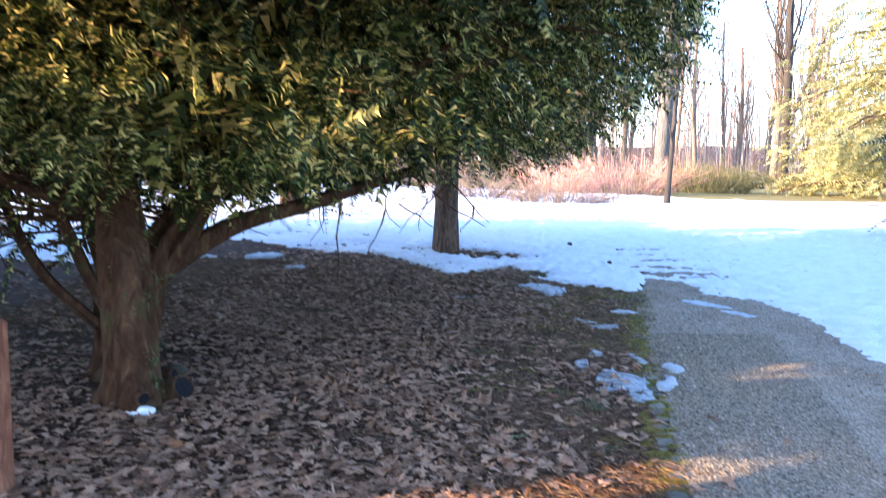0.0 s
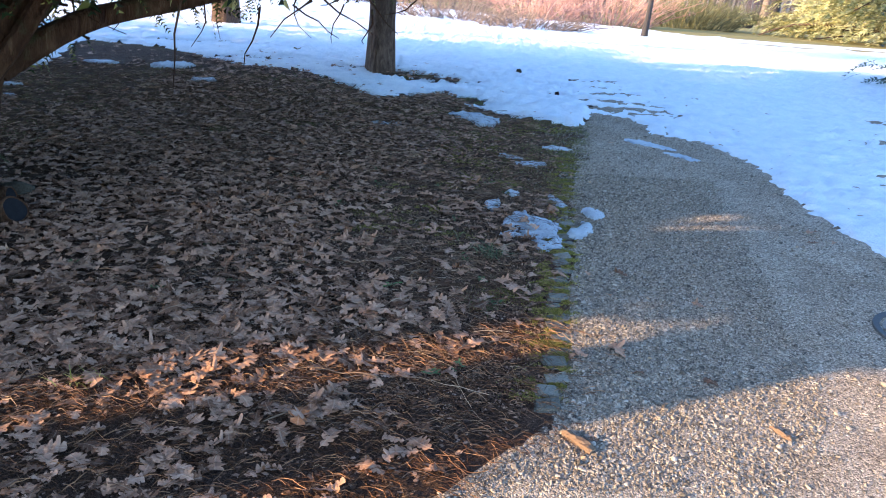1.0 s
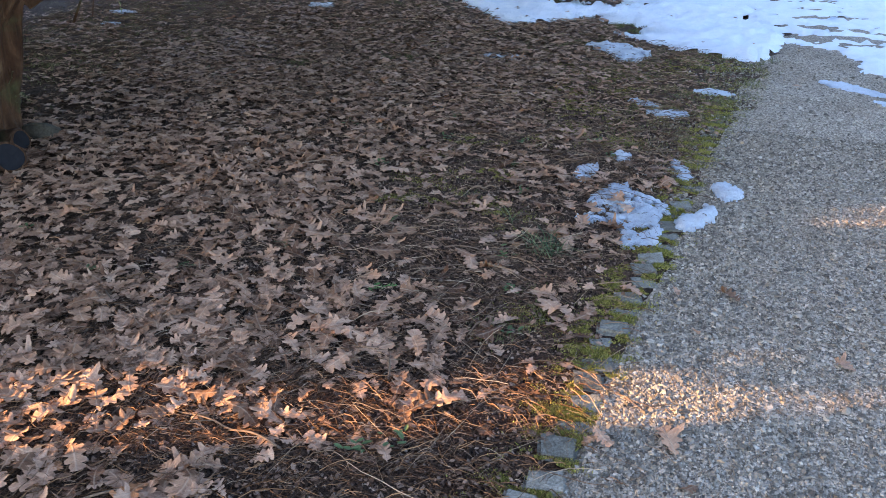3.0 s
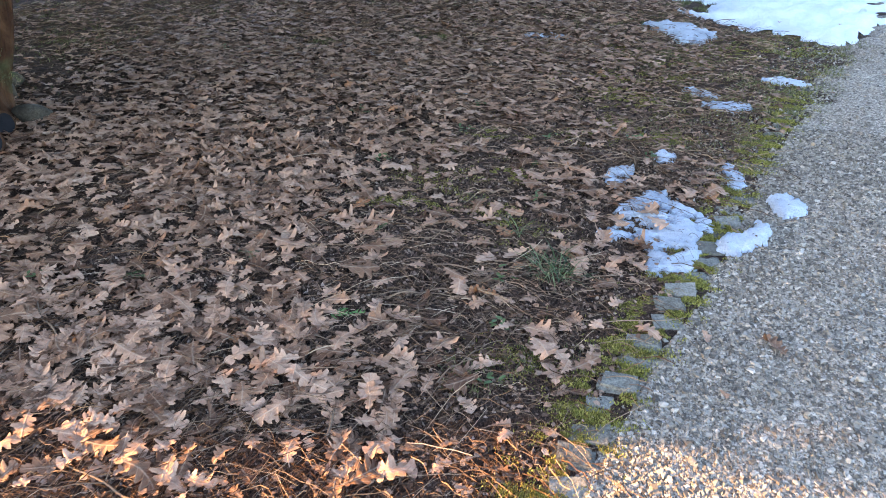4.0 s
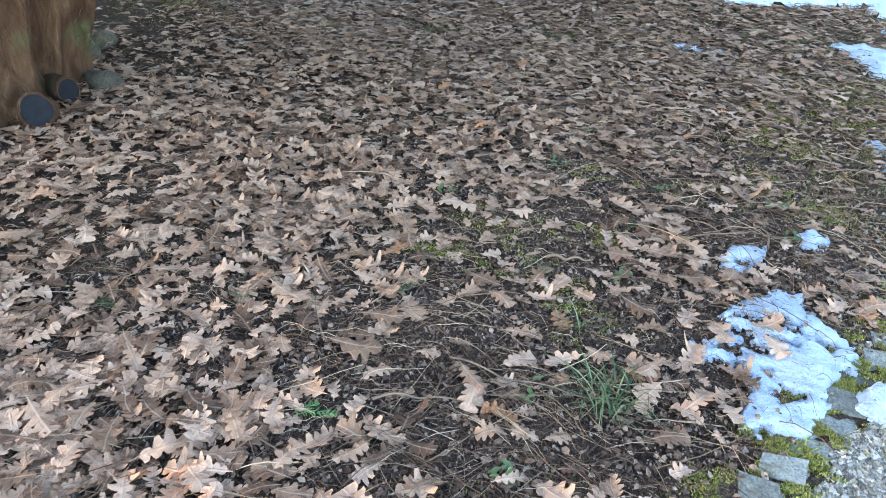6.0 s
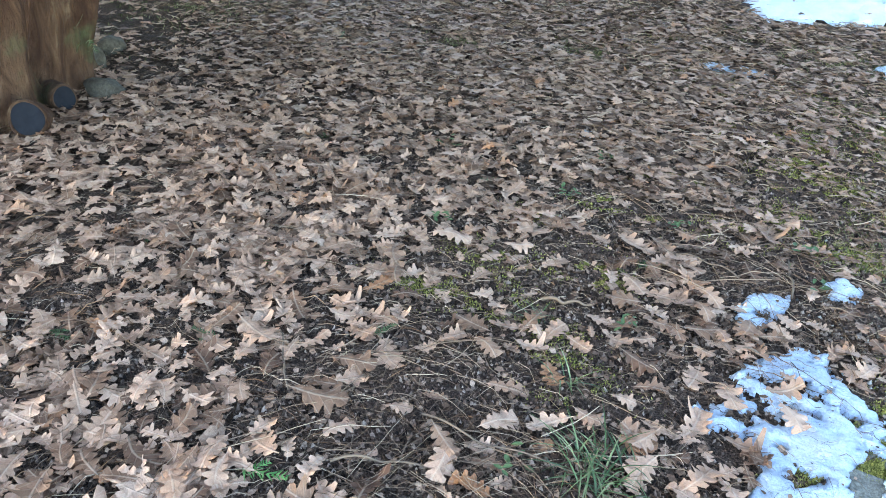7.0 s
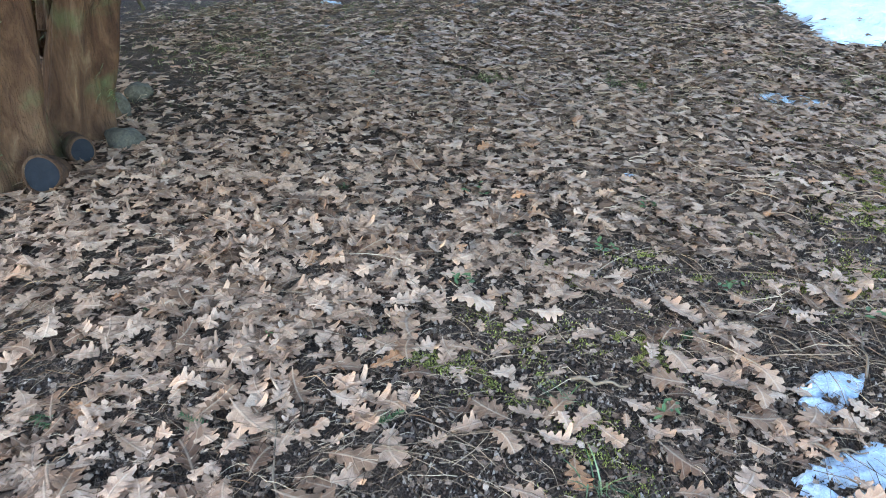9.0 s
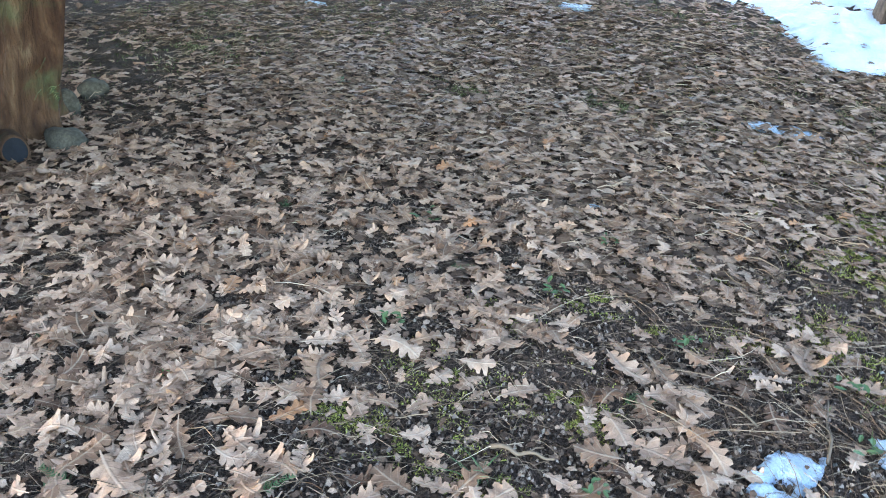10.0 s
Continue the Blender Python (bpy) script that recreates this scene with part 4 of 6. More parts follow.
thing("backdrop", "low brown wooded rise behind the park", "woods", mesh=hills().mesh("backdrop", M_RISE, True), kind="structure")


def shrub(seed, wide, tall, stems, thick=0.012, arch=0.5):
    """Twiggy bush of many arching stems with side twigs."""
    r = np.random.default_rng(seed)
    so = Soup()
    for _ in range(stems):
        a, d = r.random() * 6.283, math.sqrt(r.random())
        b = np.array([0.45 * wide * d * math.cos(a), 0.3 * wide * d * math.sin(a), -0.05])
        h = tall * (0.55 + 0.45 * r.random()) * (1 - 0.35 * d * d)
        e = b + np.array([math.cos(a) * wide * 0.3 * d * arch * 2 + r.normal(0, 0.1 * wide), math.sin(a) * wide * 0.2 + r.normal(0, 0.08 * wide), h])
        m = (b + e) / 2 + np.array([0, 0, h * 0.15])
        p = bend([b, m, e], 5)
        so.add(*tube(p, np.linspace(thick, thick * 0.35, 5), 3))
        for _ in range(7):
            i = r.integers(1, 5)
            w = unit(r.normal(0, 1, 3) + np.array([0, 0, 0.8])) * tall * (0.12 + 0.16 * r.random())
            so.add(*tube(np.array([p[i], p[i] + w * 0.55 + r.normal(0, 0.02, 3), p[i] + w]), [thick * 0.5, thick * 0.4, thick * 0.2], 3))
    return so


def add_shrub(label, x, y, seed, wide, tall, stems, mat, thick=0.012):
    thing("shrub", label, "shrub", stand(x, y), shrub(seed, wide, tall, stems, thick).mesh("shrub", mat), "shrubs along the far lawn")


add_shrub("reddish-brown twiggy dogwood shrub in sun", 6.4, 27.5, 81, 4.0, 1.5, 210, M_RED, 0.014)
add_shrub("reddish-brown twiggy dogwood shrub in sun", 3.9, 26.0, 82, 2.6, 1.15, 133, M_RED, 0.014)
add_shrub("grey-brown twiggy bare shrub in sun", 1.0, 30.0, 89, 4.5, 1.6, 210, M_BRANCH, 0.014)
add_shrub("olive-brown bare shrub on the lawn", 10.9, 31.5, 83, 3.6, 1.4, 294, M_OLIVE, 0.015)
add_shrub("low grey-brown tangle of twigs in snow", 2.7, 18.2, 84, 2.4, 0.45, 182, M_BRANCH, 0.01)
add_shrub("low grey-brown tangle of twigs in snow", 1.2, 20.6, 85, 3.0, 0.6, 182, M_BRANCH, 0.011)
add_shrub("dark low shrub with reddish stems", 20.5, 42.0, 86, 3.4, 1.0, 210, M_OLIVE, 0.02)
add_shrub("low brown brushwood at the lawn's edge", -4.5, 33.0, 87, 7.0, 1.2, 350, M_BRANCH, 0.016)
add_shrub("low brown brushwood at the lawn's edge", 15.0, 45.0, 88, 6.0, 1.2, 280, M_OLIVE, 0.02)


def box(so, x0, x1, y0, y1, z0, z1, b=0.01):
    """A box with bevelled upright edges and top."""
    ring = np.array([(x0 + b, y0), (x1 - b, y0), (x1, y0 + b), (x1, y1 - b), (x1 - b, y1), (x0 + b, y1), (x0, y1 - b), (x0, y0 + b)])
    c = np.array([(x0 + x1) / 2, (y0 + y1) / 2])
    small = c + (ring - c) * (1 - 2 * b / max(x1 - x0, y1 - y0))
    v = [(*p, z0) for p in ring] + [(*p, z1 - b) for p in ring] + [(*p, z1) for p in small]
    f = [(i + k * 8, (i + 1) % 8 + k * 8, (i + 1) % 8 + (k + 1) * 8, i + (k + 1) * 8) for k in range(2) for i in range(8)]
    so.add(v, f)
    so.add(v, np.array([[16 + i for i in range(8)]]))
    return so


litter_bin = thing("litter_bin", "black litter bin beside a stout tree", "bin", stand(18.0, 43.2))
part("bin_body", box(Soup(), -0.24, 0.24, -0.2, 0.2, 0, 0.7, 0.03).mesh("bin_body", M_BIN), litter_bin)
part("bin_lid", box(Soup(), -0.26, 0.26, -0.22, 0.22, 0.71, 0.8, 0.02).mesh("bin_lid", M_BIN), litter_bin)

# hedge and tree added out of view to cast the shade over the bed
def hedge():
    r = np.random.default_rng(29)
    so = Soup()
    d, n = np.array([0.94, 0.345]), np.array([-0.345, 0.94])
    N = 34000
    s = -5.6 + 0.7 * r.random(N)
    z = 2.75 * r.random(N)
    # tapered end and opening shaped for the sun strip and the light patch
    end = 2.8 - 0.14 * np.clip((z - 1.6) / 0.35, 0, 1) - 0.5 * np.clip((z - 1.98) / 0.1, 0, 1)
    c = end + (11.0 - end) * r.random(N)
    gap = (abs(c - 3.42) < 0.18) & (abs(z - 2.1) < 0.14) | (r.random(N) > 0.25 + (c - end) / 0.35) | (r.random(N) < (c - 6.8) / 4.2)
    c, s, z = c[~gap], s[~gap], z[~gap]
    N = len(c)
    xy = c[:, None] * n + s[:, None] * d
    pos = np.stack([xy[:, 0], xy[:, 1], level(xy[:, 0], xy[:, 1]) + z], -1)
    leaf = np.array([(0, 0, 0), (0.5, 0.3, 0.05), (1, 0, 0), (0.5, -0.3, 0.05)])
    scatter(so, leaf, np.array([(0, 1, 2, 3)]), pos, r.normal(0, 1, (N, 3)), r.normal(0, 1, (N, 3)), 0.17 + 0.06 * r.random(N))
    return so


thing("hedge", "unseen hedge-like shade caster beside the path", "hedge", mesh=hedge().mesh("hedge", M_SHADE_HEDGE))
# unseen; set where its trunk casts the dark band across bed and path
add_bare("unseen_path_tree", "unseen tall bare tree whose trunk casts the shade band", 36, stand(-3.24, 1.14), 14, 0.222, M_SPRUCE_BARK, fork=0.5)
post = Soup()
box(post, -0.05, 0.05, -0.05, 0.05, -0.1, 0.73, 0.012)
thing("wooden_post", "weathered red-brown wooden post beside the leaf bed", "post", stand(-1.75, 2.86), post.mesh("wooden_post", M_POST))


# ---- round the foot of the yew ----
def stone_mesh(name, seed, a, b, c, mat):
    bm = bmesh.new()
    bmesh.ops.create_icosphere(bm, subdivisions=3, radius=1)
    for v in bm.verts:
        k = 1 + 0.3 * noise.noise(v.co * 1.3 + Vector((seed, 0, 0))) + 0.09 * noise.noise(v.co * 4 + Vector((0, seed, 0)))
        v.co = Vector((v.co.x * a, v.co.y * b, v.co.z * c)) * k
    me = bpy.data.meshes.new(name)
    bm.to_mesh(me)
    bm.free()
    me.shade_smooth()
    me.materials.append(mat)
    return me


for n, (x, y, a, b, c, lift) in enumerate([(-1.52, 4.23, 0.085, 0.06, 0.042, 0.018), (-1.84, 4.35, 0.065, 0.05, 0.062, 0.035), (-1.99, 4.53, 0.075, 0.05, 0.045, 0.015)]):
    x0, y0, z0 = stand(x, y)
    ob = thing("field_stone", "rough grey-brown field stone half sunk in leaves", "stone", (x0, y0, z0 + lift), stone_mesh("field_stone", n * 3.1, a, b, c, M_ROCK), "stones round the yew")
    ob.rotation_euler = (0.2 * n, 0.1, n)
x0, y0, z0 = stand(-1.5, 3.66)
thing("pale_stone", "smooth whitish stone lying among the leaves", "stone", (x0, y0, z0 + 0.02), stone_mesh("pale_stone", 9.0, 0.085, 0.05, 0.035, M_PALE))


def sawn_stub(label, x, y, lift, radius, tip, turn, seed):
    """The stub of a cut limb: a swollen collar of bark and a dark end face with a drying crack."""
    x0, y0, z0 = stand(x, y)
    t = thing("sawn_stub", label, "stump", (x0, y0, z0 + lift), None, "sawn stubs at the foot of the yew")
    t.rotation_euler = (radians(tip), 0, radians(turn))
    r = np.random.default_rng(seed)
    n = 32
    ring = np.arange(n) * 2 * math.pi / n
    lump = 1 + 0.05 * np.sin(2 * ring + seed) + 0.035 * np.sin(3 * ring + 2 * seed)
    rows = [(0.0, 0.9), (-0.006, 0.97), (0.0, 1.05), (0.012, 1.1), (0.05, 1.12), (0.1, 1.15), (0.16, 1.3)]
    so, face = Soup(), Soup()
    v = [(radius * q * lump[i] * math.cos(a), y1, radius * q * lump[i] * math.sin(a)) for y1, q in rows for i, a in enumerate(ring)]
    so.add(v, np.array([(k * n + i, k * n + (i + 1) % n, (k + 1) * n + (i + 1) % n, (k + 1) * n + i) for k in range(len(rows) - 1) for i in range(n)]))
    dish = [(0.3, 0.004), (0.6, 0.003), (0.92, 0.001)]
    v = [(0, 0.005, 0)] + [(radius * q * lump[i] * math.cos(a), y1 + 0.0008 * r.normal(), radius * q * lump[i] * math.sin(a)) for q, y1 in dish for i, a in enumerate(ring)]
    face.add(v, np.array([(0, 1 + i, 1 + (i + 1) % n) for i in range(n)]))
    face.add(v, np.array([(1 + k * n + i, 1 + (k + 1) * n + i, 1 + (k + 1) * n + (i + 1) % n, 1 + k * n + (i + 1) % n) for k in range(2) for i in range(n)]))
    part("bark_collar", so.mesh("bark_collar", M_YEW_BARK, True), t, "brown rim of bark")
    part("sawn_end", face.mesh("sawn_end", M_SAWN, True), t, "dark grey weathered cut face")


sawn_stub("sawn limb stub with a dark weathered face", -1.345, 3.862, 0.07, 0.06, -26, 60, 4)
sawn_stub("smaller sawn limb stub beside the yew stem", -1.465, 4.05, 0.055, 0.044, -12, 82, 5)
sawn_stub("small dark sawn stub low on the yew", -1.46, 3.62, 0.1, 0.03, -5, 45, 6)


def stem_shoots():
    """Short green shoots that sprout from the yew's stems."""
    r = np.random.default_rng(83)
    so = Soup()
    tv, tf = needle_spray(9, 0.3, 0.07, 84, 0.3)
    spots = [((-1.47, 3.74), 0.08, 0.34, 26), ((-1.52, 3.84), 0.5, 0.95, 30), ((-1.72, 4.05), 0.3, 0.8, 16), ((-1.62, 4.26), 0.1, 0.3, 6)]
    for (x, y), z0, z1, n in spots:
        p = np.stack([r.normal(x, 0.035, n), r.normal(y, 0.035, n), r.uniform(z0, z1, n) + float(level(x, y))], -1)
        way = np.stack([r.normal(0.7, 0.4, n), r.normal(-0.5, 0.4, n), r.normal(-0.1, 0.5, n)], -1)
        scatter(so, tv, tf, p, way, r.normal(0, 0.4, (n, 3)) + np.array([0, 0, 1.0]), 0.045 + 0.03 * r.random(n))
    return so


thing("stem_shoots", "short green needle shoots on the yew stems", "shoots", mesh=stem_shoots().mesh("stem_shoots", M_GRASS), kind="stuff")


# ---- manhole in the path ----
def manhole():
    x0, y0, z0 = stand(2.66, 3.3)
    t = thing("manhole_cover", "round manhole cover with a dark iron ring set in gravel", "manhole", (x0, y0, z0 + 0.012))
    t.rotation_euler = (radians(SLOPE), 0, 0)
    n = 40
    a = np.arange(n) * 2 * math.pi / n

    def disc(radii, zs):
        v = [(r * math.cos(u), r * math.sin(u), z) for r, z in zip(radii, zs) for u in a]
        f = [(k * n + i, k * n + (i + 1) % n, (k + 1) * n + (i + 1) % n, (k + 1) * n + i) for k in range(len(radii) - 1) for i in range(n)]
        return v, f
    so = Soup()
    v, f = disc((0.21, 0.2, 0.175, 0.17), (-0.02, 0.014, 0.014, -0.01))
    so.add(v, np.array(f))
    part("iron_ring", so.mesh("iron_ring", M_IRON), t, "dark cast-iron ring")
    so = Soup()
    v, f = disc((0.165, 0.16, 0.08, 0.001), (-0.01, 0.008, 0.012, 0.012))
    so.add(v, np.array(f))
    part("lid", so.mesh("lid", M_CONCRETE), t, "pale concrete-filled lid")


manhole()


# ---- wood ends in the path, stone on the snow ----
def wood_end(x, y, long, wide, turn, seed):
    """A rotten board end that stands a little out of the gravel, with split ends."""
    r = np.random.default_rng(seed)
    n = 9
    u = np.linspace(-0.5, 0.5, n) * long
    ring = np.array([(-1, -0.6), (-0.95, 0.75), (-0.5, 1.0), (0.5, 0.96), (0.95, 0.7), (1, -0.6)])
    v = []
    for i, a in enumerate(u):
        k = 1 + r.normal(0, 0.07, ring.shape)
        drop = 0.3 if i in (0, n - 1) else 0.0
        v += [(a + r.normal(0, 0.002), wide * p * kp, 0.028 * (q * kq - (drop if q > 0 else 0))) for (p, q), (kp, kq) in zip(ring, k)]
    f = [(i * 6 + j, i * 6 + (j + 1) % 6, (i + 1) * 6 + (j + 1) % 6, (i + 1) * 6 + j) for i in range(n - 1) for j in range(6)]
    so = Soup()
    so.add(v, np.array(f))
    so.add(v, np.array([tuple(range(5, -1, -1)), tuple(range((n - 1) * 6, n * 6))]))
    x0, y0, z0 = stand(x, y)
    ob = thing("wood_end", "weathered brown board end sticking out of gravel", "wood", (x0, y0, z0 + 0.0), so.mesh("wood_end", M_TWIG), "board ends in the path")
    ob.rotation_euler = (0, 0, radians(turn))


wood_end(1.066, 2.5, 0.12, 0.016, -52, 91)
wood_end(1.75, 2.6, 0.085, 0.012, -60, 92)
x0, y0, z0 = stand(1.455, 8.4)
thing("stone", "small dark stone lying on the snow", "stone", (x0, y0, z0 + 0.04), stone_mesh("stone", 5.0, 0.03, 0.025, 0.03, M_ROCK))


# ---- green plants in the bed ----
def blades(seed, n, length, width, spread, flop):
    """Arching grass blades from one foot."""
    r = np.random.default_rng(seed)
    so = Soup()
    for _ in range(n):
        a, l = r.random() * 6.283, length * (0.5 + 0.6 * r.random())
        b = np.array([r.normal(0, spread), r.normal(0, spread), 0])
        w = np.array([math.cos(a), math.sin(a), 0])
        side = np.array([-math.sin(a), math.cos(a), 0]) * width * (0.7 + 0.6 * r.random())
        u = np.linspace(0, 1, 5)[:, None]
        reach = flop * (0.5 + 0.7 * r.random())
        p = b + w * l * u * (0.25 + reach * u) + np.array([0, 0, 1]) * l * (u * 0.95 - 0.62 * reach * u * u)
        taper = np.array([0.8, 1, 0.9, 0.6, 0.08])[:, None]
        v = np.concatenate([p - side * taper / 2, p + side * taper / 2])
        so.add(v, np.array([(i, i + 1, i + 6, i + 5) for i in range(4)]))
    return so


thing("grass_tuft", "green clump of strappy woodland grass among leaves", "grass", stand(0.875, 3.86), blades(5, 70, 0.105, 0.0034, 0.036, 1.05).mesh("grass_tuft", M_GRASS))
thing("grass_tuft", "small green tuft of thin grass", "grass", stand(0.72, 4.02), blades(6, 16, 0.1, 0.003, 0.012, 0.7).mesh("grass_tuft", M_GRASS))
thing("grass_tuft", "small green tuft of thin grass", "grass", stand(0.55, 4.15), blades(7, 12, 0.08, 0.003, 0.012, 0.7).mesh("grass_tuft", M_GRASS))
thing("grass_tuft", "small green tuft of thin grass", "grass", stand(-0.5, 2.65), blades(8, 30, 0.07, 0.004, 0.03, 0.8).mesh("grass_tuft", M_MOSS))

SPRIGS = [(0.395, 3.43, 30, 0.09), (-0.1, 3.83, 100, 0.07), (-0.27, 3.4, 10, 0.08), (0.03, 4.6, 60, 0.07), (-0.55, 4.5, 140, 0.07), (0.31, 3.86, 80, 0.06), (0.05, 3.63, 200, 0.07), (-0.45, 3.75, 20, 0.07), (0.63, 4.5, 50, 0.08)]
tv, tf = needle_spray(10, 0.3, 0.06, 77, 0.05)
for n, (x, y, a, size) in enumerate(SPRIGS):
    so = Soup()
    scatter(so, tv, tf, np.array([[0, 0, 0.015]]), np.array([[math.cos(radians(a)), math.sin(radians(a)), 0.12]]), np.array([[0.1, 0.2, 1.0]]), [size])
    scatter(so, tv, tf, np.array([[0, 0, 0.012]]), np.array([[math.cos(radians(a + 38)), math.sin(radians(a + 38)), 0.1]]), np.array([[0.1, -0.2, 1.0]]), [size * 0.6])
    thing("fir_sprig", "fresh green fir sprig fallen on the leaves", "twig", stand(x, y), so.mesh("fir_sprig", M_SPRIG if n < 2 else M_WEED), "green sprigs among the leaves")


so = Soup()
so.add(np.array([(0, 0, 0), (0.35, 0.22, 0.06), (0.75, 0.2, 0.05), (1, 0, 0), (0.75, -0.2, 0.05), (0.35, -0.22, 0.06), (0.5, 0, -0.03)]), np.array([(0, 6, 1), (1, 6, 2), (2, 6, 3), (3, 6, 4), (4, 6, 5), (5, 6, 0)]))
weed_leaf = so.mesh("weed_leaf", M_WEED)
WEEDS = [(0.82, 3.55), (0.72, 4.27), (0.1, 4.35), (-0.2, 4.75), (0.62, 4.75), (0.95, 4.85), (0.25, 5.0), (0.85, 3.35), (0.7, 2.85), (0.62, 2.8), (-0.5, 3.3), (0.75, 3.75), (1.0, 4.7), (0.3, 4.72), (-1.3, 5.3), (-0.9, 3.45)]
rnd = random.Random(8)
for x, y in WEEDS:
    t = thing("weed", "small green weed rosette between fallen leaves", "weed", stand(x, y), None, "weeds in the leaf bed")
    for k in range(9):
        s = rnd.uniform(0.014, 0.028)
        part("leaf", weed_leaf, t).matrix_basis = pose(rnd.gauss(0, 0.015), rnd.gauss(0, 0.015), rnd.uniform(0.012, 0.035), 0, rnd.uniform(-25, 0), rnd.uniform(0, 360)) @ Matrix.Diagonal((s, s, s, 1))


# ---- straw, twigs, crumbs, moss ----
def lie(x, y):
    return level(x, y)


def strands(seed, n, where, length, width, mat_lift=0.006, curl=0.5):
    """Thin bent straws lying on the soil."""
    r = np.random.default_rng(seed)
    x, y = where(r, n)
    n = len(x)
    a = r.random(n) * 6.283
    l = length * (0.4 + 0.9 * r.random(n))
    k = r.normal(0, curl, n)
    pts = []
    px, py, ang = x.copy(), y.copy(), a.copy()
    rise = 0.016 * r.random(n) ** 3
    for i in range(5):
        pts.append(np.stack([px, py, lie(px, py) + mat_lift + rise + 0.012 * r.random(n) * math.sin(i * 0.78)], -1))
        px, py, ang = px + np.cos(ang) * l / 4, py + np.sin(ang) * l / 4, ang + k
    p = np.stack(pts, 1)
    d = np.gradient(p, axis=1)
    s = unit(np.stack([-d[..., 1], d[..., 0], 0.25 * np.ones_like(d[..., 0])], -1)) * (width * (0.5 + r.random(n)))[:, None, None]
    v = np.stack([p - s / 2, p + s / 2], 2).reshape(n * 10, 3)
    f = np.array([(i * 2, i * 2 + 2, i * 2 + 3, i * 2 + 1) for i in range(4)])
    f = (f[None] + (np.arange(n) * 10)[:, None, None]).reshape(-1, 4)
    so = Soup()
    so.add(v, f)
    return so


def bed(r, n, x0=-3.5, x1=1.7, y0=1.3, y1=7.5):
    x, y = r.uniform(x0, x1, n), r.uniform(y0, y1, n)
    k = (x < edge_x(y) - 0.02) & (depth_in(x, y, FIELD) < -0.02)
    return x[k], y[k]


def needles_band(r, n):
    x, y = r.uniform(-1.6, 1.2, n), 2.55 + r.normal(0, 0.42, n) + 0.34 * r.uniform(-1, 1, n)
    k = x < edge_x(y) + 0.12 * r.normal(0, 1, n)
    return x[k], y[k]


def straw_mesh():
    so = strands(301, 9000, bed, 0.08, 0.0014, 0.01, 0.2)
    far = strands(304, 9000, lambda r, n: bed(r, n, -3.2, 1.4, 5.0, 7.4), 0.09, 0.0022, 0.012, 0.25)
    so.add(far.v[0], far.f[0])
    near = strands(300, 11000, lambda r, n: bed(r, n, -0.8, 1.4, 2.5, 5.1), 0.06, 0.0011, 0.006, 0.22)
    so.add(near.v[0], near.f[0])
    for seed, x, y, sx, sy, n in ((320, 0.68, 3.62, 0.2, 0.18, 420), (321, 0.5, 3.0, 0.4, 0.15, 420), (322, 0.3, 3.9, 0.3, 0.2, 160), (323, 0.9, 4.7, 0.25, 0.2, 260)):
        long = strands(seed, n, lambda r, k: (r.normal(x, sx, k), r.normal(y, sy, k)), 0.17, 0.0017, 0.01, 0.14)
        so.add(long.v[0], long.f[0])
    return so.mesh("straw", M_STRAW)


thing("straw", "scattered dry grass straws and fir needles on soil", "straw", mesh=straw_mesh(), kind="stuff")
thing("pine_straw", "reddish dry conifer needles and stalks beside the path", "straw", mesh=strands(302, 12000, needles_band, 0.075, 0.0019, 0.006, 0.22).mesh("pine_straw", M_NEEDLE), kind="stuff")


def crumbs(seed, n, where, size, lift=0.0, tall=0.8, on=None):
    r = np.random.default_rng(seed)
    x, y = where(r, n)
    n = len(x)
    o = np.array([(1, 0, -0.4), (0, 1, -0.4), (-1, 0, -0.4), (0, -1, -0.4), (0, 0, tall)], dtype=float)
    f = np.array([(0, 1, 4), (1, 2, 4), (2, 3, 4), (3, 0, 4)])
    s = size * (0.35 + r.random(n) ** 2)
    v = np.stack([x, y, (on or lie)(x, y) + lift], -1)[:, None] + s[:, None, None] * (o[None] * (0.6 + 0.8 * r.random((n, 5, 1))) + r.normal(0, 0.2, (n, 5, 3)))
    so = Soup()
    so.add(v.reshape(-1, 3), (f[None] + (np.arange(n) * 5)[:, None, None]).reshape(-1, 3))
    return so


thing("soil_crumbs", "dark crumbly soil clods of the bed", "soil", mesh=crumbs(303, 70000, lambda r, n: bed(r, n, -0.5, 1.4, 2.6, 5.5), 0.0056, 0.002, 1.0).mesh("soil_crumbs", M_CLOD), kind="stuff")


THIN = [(0.42, 4.74, 0.26, 0.11, 0.8), (0.47, 4.46, 0.12, 0.1, 0.6), (0.82, 5.2, 0.2, 0.16, 0.6), (0.78, 4.63, 0.12, 0.08, 0.6), (0.6, 4.84, 0.12, 0.09, 0.6), (0.95, 4.75, 0.15, 0.15, 0.5), (-0.6, 3.45, 0.6, 0.35, 0.32), (-0.25, 3.5, 0.3, 0.16, 0.35), (-0.75, 3.9, 0.2, 0.12, 0.4), (-2.1, 4.1, 0.7, 0.8, 0.45), (-0.3, 5.9, 0.25, 0.12, 0.4), (-0.9, 5.6, 0.2, 0.1, 0.4)]


